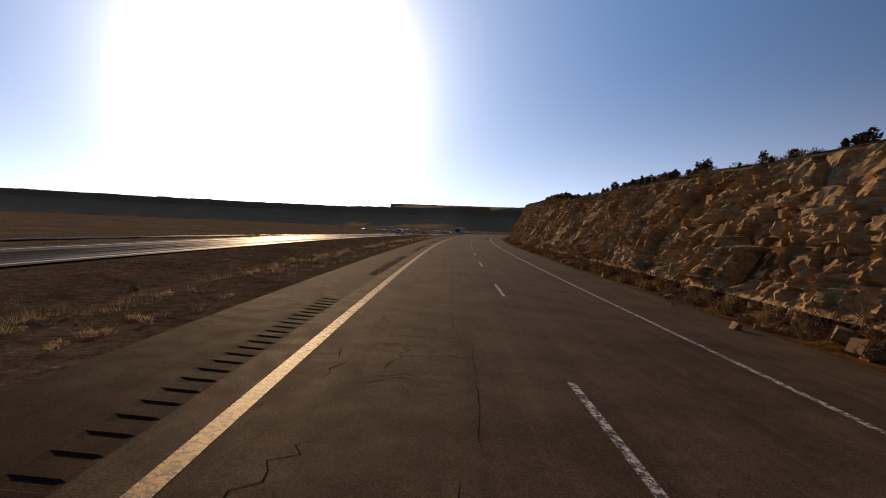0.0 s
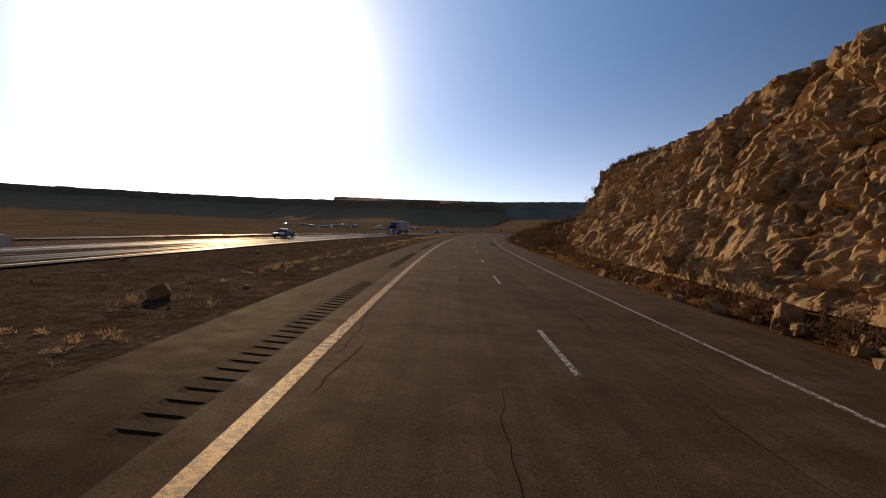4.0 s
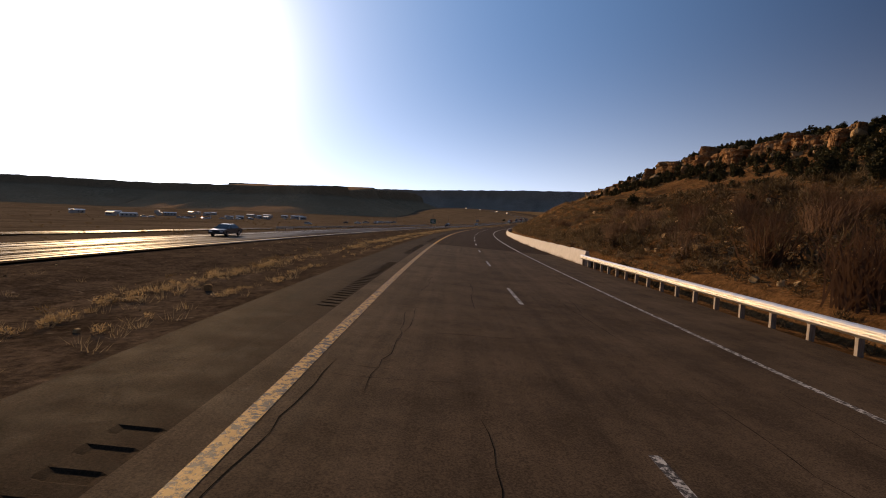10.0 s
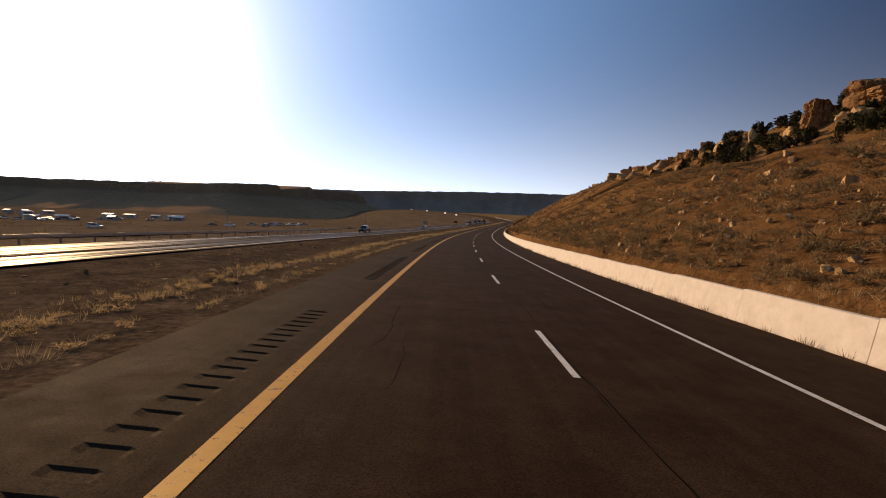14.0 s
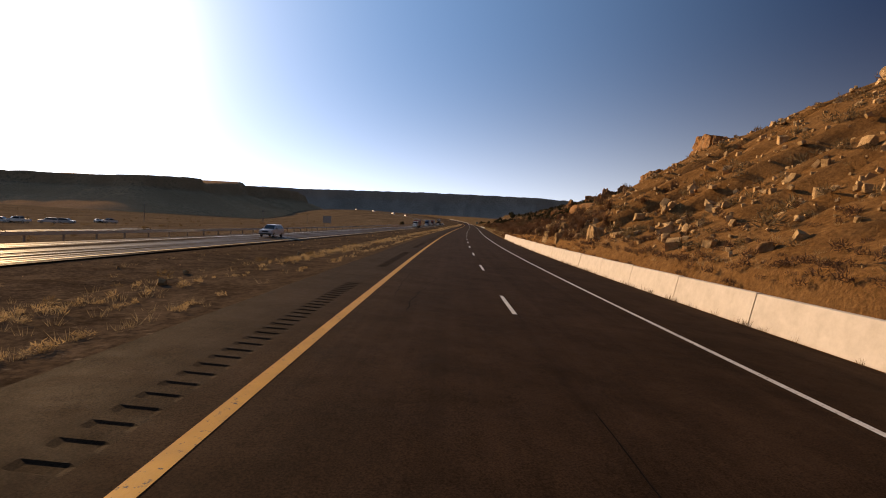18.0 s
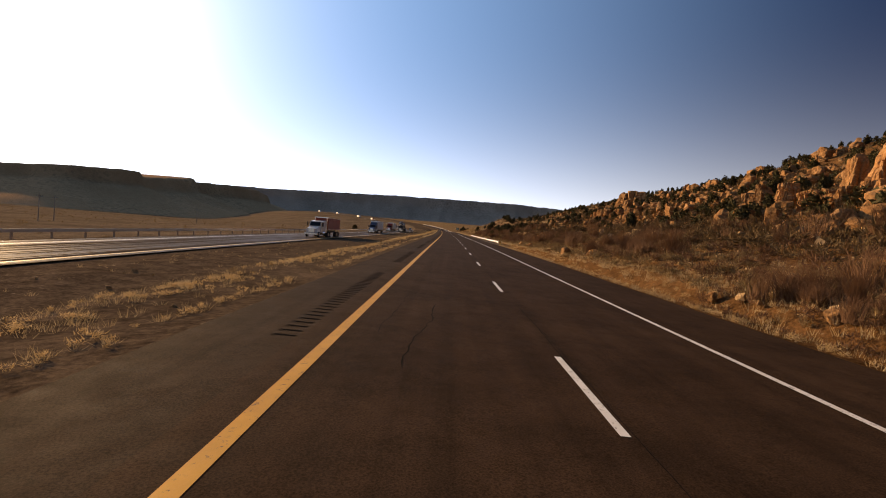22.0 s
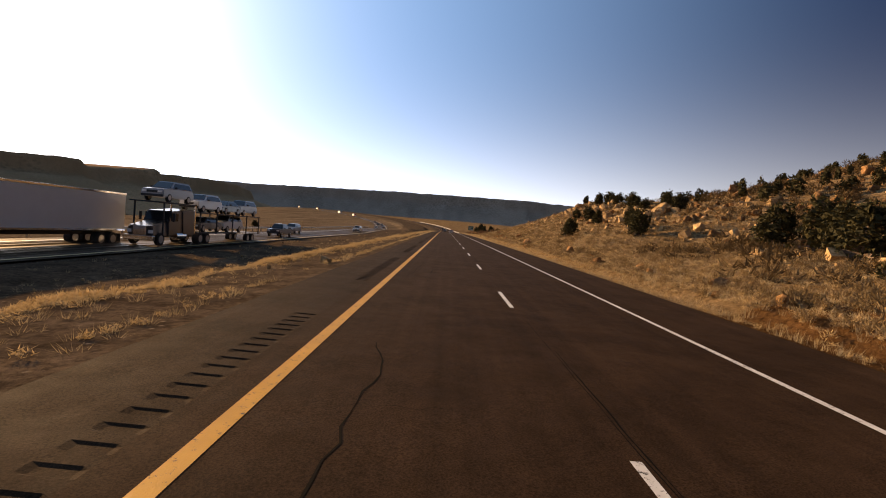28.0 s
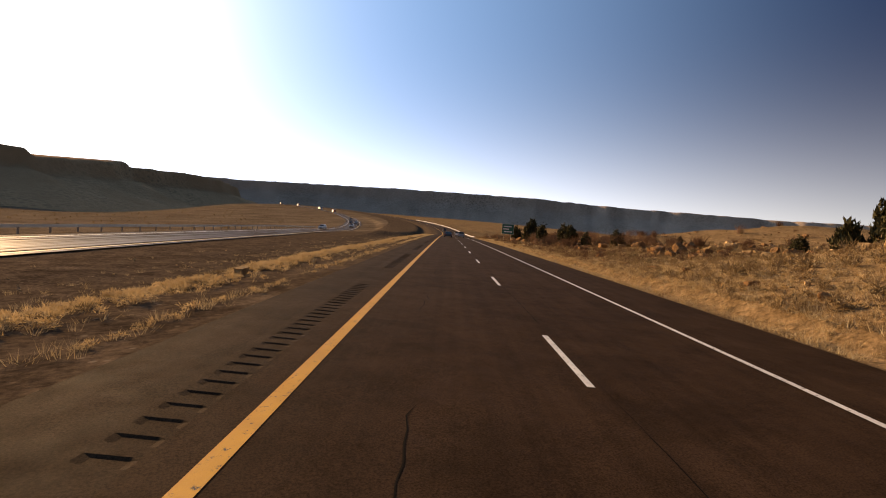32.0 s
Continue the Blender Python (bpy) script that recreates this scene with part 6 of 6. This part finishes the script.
def make_car(kind, paint, label):
    body, cabin, axle = CAR_BODY[kind]
    r = .39 if kind == "pickup" else .34
    car = thing("car" if kind != "pickup" else "pickup_truck", label, "car" if kind != "pickup" else "pickup truck")
    part("body", extruded(body, .92, .86, bevel=.07), paint, car)
    part("cabin", extruded(cabin, .86, .62, bevel=.05), paint, car)
    ym = [p[0] for p in cabin]
    zt, zb = cabin[1][1], cabin[0][1] + .1
    for sg in (-1, 1):
        bm = bmesh.new()
        f, b2 = cabin[0][0] - .3, cabin[3][0] + .25
        q = [(f, zb), (cabin[1][0] - .02, zt - .12), (cabin[2][0] + .1, zt - .12), (b2, zb)]
        def side(z):
            return sg * (.86 - .24 * (z - cabin[0][1]) / (zt - cabin[0][1]) + .012)
        vs = [bm.verts.new((side(z), y, z)) for y, z in q] + [bm.verts.new((side(z) - sg * .03, y, z)) for y, z in q]
        bm.faces.new(vs[:4]), bm.faces.new(vs[4:][::-1])
        for k in range(4):
            bm.faces.new((vs[k], vs[(k + 1) % 4], vs[4 + (k + 1) % 4], vs[4 + k]))
        bmesh.ops.recalc_face_normals(bm, faces=bm.faces)
        part("side_window", bm, M_GLASS, car, "dark side glass")
    for (y0, z0), (y1, z1), nm in ((cabin[0], cabin[1], "windscreen"), (cabin[3], cabin[2], "rear_window")):
        bm = bmesh.new()
        sg = 1 if nm == "windscreen" else -1
        vs = []
        for off in (.02, -.01):
            for w, f in ((-.74, .12), (.74, .12), (.6, .88), (-.6, .88)):
                vs.append(bm.verts.new((w, y0 + (y1 - y0) * f + sg * off, z0 + (z1 - z0) * f + off)))
        bm.faces.new(vs[:4]), bm.faces.new(vs[4:][::-1])
        for k in range(4):
            bm.faces.new((vs[k], vs[(k + 1) % 4], vs[4 + (k + 1) % 4], vs[4 + k]))
        bmesh.ops.recalc_face_normals(bm, faces=bm.faces)
        part(nm, bm, M_GLASS, car, "dark glass")
    y_f, y_b = max(p[0] for p in body), min(p[0] for p in body)
    zl = body[-1][1] + .08
    for sg in (-1, 1):
        part("headlight", box(bmesh.new(), sg * .62 - .18, sg * .62 + .18, y_f - .12, y_f - .015, zl - .08, zl + .08, .02), M_LAMP, car, "clear headlamp")
        part("tail_light", box(bmesh.new(), sg * .72 - .1, sg * .72 + .1, y_b + .0, y_b + .08, zl - .05, zl + .15, .02), M_TAIL, car, "red tail lamp")
        part("mirror", box(bmesh.new(), sg * 1.0 - .1, sg * 1.0 + .1, cabin[0][0] - .5, cabin[0][0] - .4, cabin[0][1] + .05, cabin[0][1] + .2, .02), M_TRIM, car, "black door mirror")
    part("grille", box(bmesh.new(), -.42, .42, y_f - .1, y_f - .0, zl - .12, zl + .06, .02), M_TRIM, car, "black grille")
    part("bumper", box(bmesh.new(), -.85, .85, y_f - .1, y_f + .04, body[0][1] + .02, body[0][1] + .2, .04), M_TRIM, car, "dark bumper")
    for y in (y_f - .9, y_b + (.95 if kind != "pickup" else 1.15)):
        for sg in (-1, 1):
            wheel(car, sg * .82, y, r)
    if kind == "pickup":
        part("cargo_bed", box(bmesh.new(), -.78, .78, -2.7, -1.05, 1.0, 1.165, .01), M_TRIM, car, "dark open cargo bed")
    return car


def make_tractor(paint, label, flat_roof=False):
    t = thing("semi_truck", label, "truck")
    part("hood", extruded([(1.3, .75), (3.35, .75), (3.42, 1.5), (1.3, 1.95)], 1.0, .85, bevel=.08), paint, t)
    part("cab", extruded([(-.6, .8), (1.45, .8), (1.4, 1.9), (.95, 2.75), (-.6, 2.85)], 1.1, 1.0, bevel=.07), paint, t)
    top = 3.0 if flat_roof else 3.75
    part("sleeper", extruded([(-2.4, .8), (-.55, .8), (-.5, 2.8), (-.9, top - .15), (-2.4, top)], 1.18, 1.08, bevel=.08), paint, t)
    part("windscreen", extruded([(1.42, 1.98), (1.47, 1.98), (1.06, 2.66), (1.01, 2.66)], .95, .85, bevel=0), M_GLASS, t, "dark windscreen")
    for sg in (-1, 1):
        part("side_window", box(bmesh.new(), sg * 1.06 - .03, sg * 1.06 + .03, .1, 1.05, 1.95, 2.6, .01), M_GLASS, t, "dark side glass")
        part("headlight", box(bmesh.new(), sg * .8 - .16, sg * .8 + .16, 3.28, 3.42, .95, 1.2, .03), M_LAMP, t, "clear headlamp")
        part("mirror", box(bmesh.new(), sg * 1.35 - .1, sg * 1.35 + .1, 1.2, 1.3, 1.9, 2.6, .02), M_TRIM, t, "black mirror")
        part("fuel_tank", disc(bmesh.new(), 0, 0, 0, .32, 1.4), M_CHROME, t, "bright fuel tank", pose(sg * .9, -.4, .75, 0, 0, 90))
        part("exhaust_pipe", disc(bmesh.new(), 0, 0, 0, .08, 2.6, 10), M_CHROME, t, "chrome exhaust pipe", pose(sg * 1.08, -2.55, 2.2, 0, 90, 0))
    part("grille", box(bmesh.new(), -.5, .5, 3.3, 3.45, .8, 1.5, .03), M_CHROME, t, "chrome grille")
    part("bumper", box(bmesh.new(), -1.15, 1.15, 3.3, 3.62, .4, .78, .05), M_CHROME, t, "chrome bumper")
    part("chassis", box(bmesh.new(), -.45, .45, -5.6, 2.0, .62, .88, .02), M_TRIM, t, "black frame rails")
    for y in (2.5, -3.4, -4.7):
        for sg in (-1, 1):
            wheel(t, sg * .98, y, .5, .32 if y > 0 else .55)
    return t


def add_trailer(t, mat, label, low=1.15, high=4.1, length=14.6):
    back = -3.0 - length
    trailer = part("trailer", box(bmesh.new(), -1.28, 1.28, back, -2.75, low, high, .04), mat, t, label)
    part("trailer_frame", box(bmesh.new(), -.5, .5, back + .2, -5.5, .8, low + .02, .02), M_TRIM, t, "black trailer frame")
    for z in (low + .06, high - .06):
        part("trailer_rail", box(bmesh.new(), -1.305, 1.305, back - .02, -2.73, z - .07, z + .07, .01), M_CHROME, trailer, "metal edge rail")
    for y in (back + 1.2, back + 2.5):
        for sg in (-1, 1):
            wheel(t, sg * .98, y, .5, .55)
    for sg in (-1, 1):
        part("landing_gear", box(bmesh.new(), sg * .7 - .06, sg * .7 + .06, -6.1, -5.9, .25, low, .01), M_TRIM, t, "folded landing leg")
        part("mud_flap", box(bmesh.new(), sg * .98 - .3, sg * .98 + .3, back + .4, back + .43, .25, .9, .005), M_TRIM, t, "black mud flap")
    return t


def on_other_side(s, lat, up=-1.5, turn=180):
    return beside(s, lat - float(median_growth(s)), up, turn)


SUV_WHITE, SUV_SILVER = make_car("suv", P_WHITE, "white sport utility car on the highway"), make_car("suv", P_SILVER, "silver sport utility car on the highway")
SEDAN, PICKUP = make_car("sedan", P_DARK, "dark sedan car on the highway"), make_car("pickup", P_DARK, "dark pickup truck on the highway")
PICKUP_W = make_car("pickup", P_WHITE, "white pickup truck on the highway")
for src, spots in ((SUV_WHITE, ((705, -23.3), (1125, -21.6), (1300, -25.2))), (SUV_SILVER, ((370, -23.6), (1078, -25.2), (1440, -21.5))),
                   (SEDAN, ((412, -25.3), (1446, -25.0), (216, -25.2))), (PICKUP, ((621, -25.2), (1060, -21.4))), (PICKUP_W, ((167, -24.1), (1500, -25.0), (1380, -21.4)))):
    src.matrix_basis = on_other_side(*spots[0])
    for s, la in spots[1:]:
        copy_thing(src, on_other_side(s, la))
for src, s, la in ((SEDAN, 1252, 2.0), (SUV_SILVER, 1275, 5.8), (SUV_WHITE, 1330, 5.8), (PICKUP, 1400, 2.0)):
    copy_thing(src, beside(s, la))

t = add_trailer(make_tractor(P_BLUE, "dark blue semi truck with a white box trailer"), M_BOX_WHITE, "white box trailer")
t.matrix_basis = on_other_side(946, -23.4)
for s, la in ((297, -25.0), (1820, -21.3), (2150, -25)):
    copy_thing(t, on_other_side(s, la))
t = add_trailer(make_tractor(P_WHITE, "white semi truck with a red open-top trailer", True), M_BOX_RED, "red trailer", 1.3, 3.6, 9.5)
t.matrix_basis = on_other_side(866, -21.4)
t = add_trailer(make_tractor(P_RED, "red semi truck with a long white trailer"), M_BOX_WHITE, "long white box trailer")
t.matrix_basis = on_other_side(1012, -25.0)
for s, la in ((1700, -25), (1985, -21.3)):
    copy_thing(t, on_other_side(s, la))
# the car carrier: open steel decks with cars riding on them
t = make_tractor(P_DARK, "dark car carrier truck with two loaded open decks", True)
t.matrix_basis = on_other_side(1031, -21.2)
for nm, (y0, y1, z) in (("lower_deck", (-17.5, -3.2, .95)), ("upper_deck", (-17.0, -2.9, 2.75)), ("cab_deck", (-2.6, 3.0, 3.35))):
    part(nm, box(bmesh.new(), -1.2, 1.2, y0, y1, z, z + .1, .02), M_TRIM, t, "steel loading deck")
for y in (-17, -13.5, -10, -6.5, -3.3):
    for sg in (-1, 1):
        part("deck_post", box(bmesh.new(), sg * 1.2 - .05, sg * 1.2 + .05, y - .05, y + .05, .9, 2.9, .01), M_TRIM, t, "steel deck post")
for sg in (-1, 1):
    part("deck_post", box(bmesh.new(), sg * 1.15 - .05, sg * 1.15 + .05, 2.3, 2.4, .8, 3.4, .01), M_TRIM, t, "steel deck post")
    for y in (-14.2, -15.5):
        wheel(t, sg * .98, y, .45, .4)
for src, y, z in ((SUV_SILVER, -.2, 3.46), (SUV_WHITE, -5.8, 2.86), (SEDAN, -10.4, 2.86), (SUV_SILVER, -14.8, 2.86), (SEDAN, -6.0, 1.06), (SUV_WHITE, -11.0, 1.06)):
    copy_thing(src, t.matrix_basis @ pose(0, y, z))


# ---- marker posts behind the barrier ----
def marker_post(s, lat):
    p = thing("marker_post", "slim weathered marker post behind the concrete barrier", "post", beside(s, lat, float(land(np.array(s), np.array(lat)))))
    part("shaft", box(bmesh.new(), -.05, .05, -.03, .03, -.4, 2.15, .006), M_POST, p)
    part("reflector", box(bmesh.new(), -.045, .045, -.045, -.031, 1.86, 2.08, .004), M_SIGN_WHITE, p, "pale reflector plate")


marker_post(616, 12.3)

# ---- the settlement across the valley ----
M_HOUSE = material("pale_siding", (.58, .55, .50), .7)
_n = Nodes(M_HOUSE)
_n.color(_n.ramp(_n.noise(1.2, 4), (.3, (.50, .47, .43)), (.7, (.64, .61, .56))))
M_ROOF = material("metal_roof", (.42, .41, .40), .5, .6)


def make_home(long, label):
    h = thing("mobile_home", label, "house")
    part("wall", box(bmesh.new(), -2.1, 2.1, -long / 2, long / 2, 0, 2.7, .03), M_HOUSE, h)
    part("roof", extruded([(-2.4, 2.65), (2.4, 2.65), (0, 3.4)], long / 2 + .25, bevel=.02), M_ROOF, h, "pale metal roof", pose(0, 0, 0, 0, 0, 90))
    for sg in (-1, 1):
        for y in np.linspace(-long / 2 + 1.5, long / 2 - 1.5, 4):
            part("window", box(bmesh.new(), sg * 2.1 - .04, sg * 2.1 + .04, y - .5, y + .5, 1.1, 2.0, .01), M_GLASS, h, "dark window")
    part("door", box(bmesh.new(), 2.08, 2.16, -.45, .45, .1, 2.1, .01), M_TRIM, h, "dark door")
    return h


HOMES = [make_home(11, "pale mobile home with a metal roof"), make_home(7, "small pale house with a metal roof")]
rng = np.random.default_rng(3)
for k in range(26):
    s, la = rng.uniform(640, 900), -rng.uniform(240, 400)
    m = beside(s, la, float(land(np.array(s), np.array(la))) - .1, rng.uniform(0, 180))
    if k < 2:
        HOMES[k].matrix_basis = m
    else:
        copy_thing(HOMES[0 if k % 4 == 0 else 1], m)
for k in range(44):
    s, la = (rng.uniform(640, 830), -rng.uniform(235, 300)) if k < 30 else (rng.uniform(640, 830), -rng.uniform(110, 135))
    src = (SUV_WHITE, SUV_SILVER, SEDAN, PICKUP_W)[k % 4]
    copy_thing(src, beside(s, la, float(land(np.array(s), np.array(la))), rng.uniform(0, 360)))["label"] = "parked car glinting across the valley"

v, f = strip(np.arange(-100, 760, 6.0), np.array([-78.0, -71.0]), lambda s, l: left_height(s, l) + .25)
setting("road_frontage", traced(mesh_of("road_frontage", v, f, True), np.arange(-100, 760, 6.0), [-78.0, -71.0]), M_FAR_ROAD, "narrow frontage road shining in low sun", "road")


# ---- poles and far signs ----
def pole(s, la, high):
    p = thing("utility_pole", "bare wooden utility pole with a crossarm", "pole", beside(s, la, float(land(np.array(s), np.array(la)))))
    bm = bmesh.new()
    limb(bm, (0, 0, -.5), (0, 0, high), .16, .11, 8)
    part("shaft", bm, M_POST, p)
    part("crossarm", box(bmesh.new(), -1.1, 1.1, -.06, .06, high - .8, high - .66, .01), M_POST, p)
    for x in (-.95, -.35, .35, .95):
        bm = bmesh.new()
        limb(bm, (x, 0, high - .66), (x, 0, high - .45), .05, .03, 6)
        part("insulator", bm, M_TRIM, p)


for s, la in ((925, -120), (936, -124), (760, -150), (840, -135), (1040, -130)):
    pole(s, la, 8.2)
road_sign(131, -33, -2.0, 4.4, 1.6, 2.0, (), "tall back of a road sign facing the other carriageway")
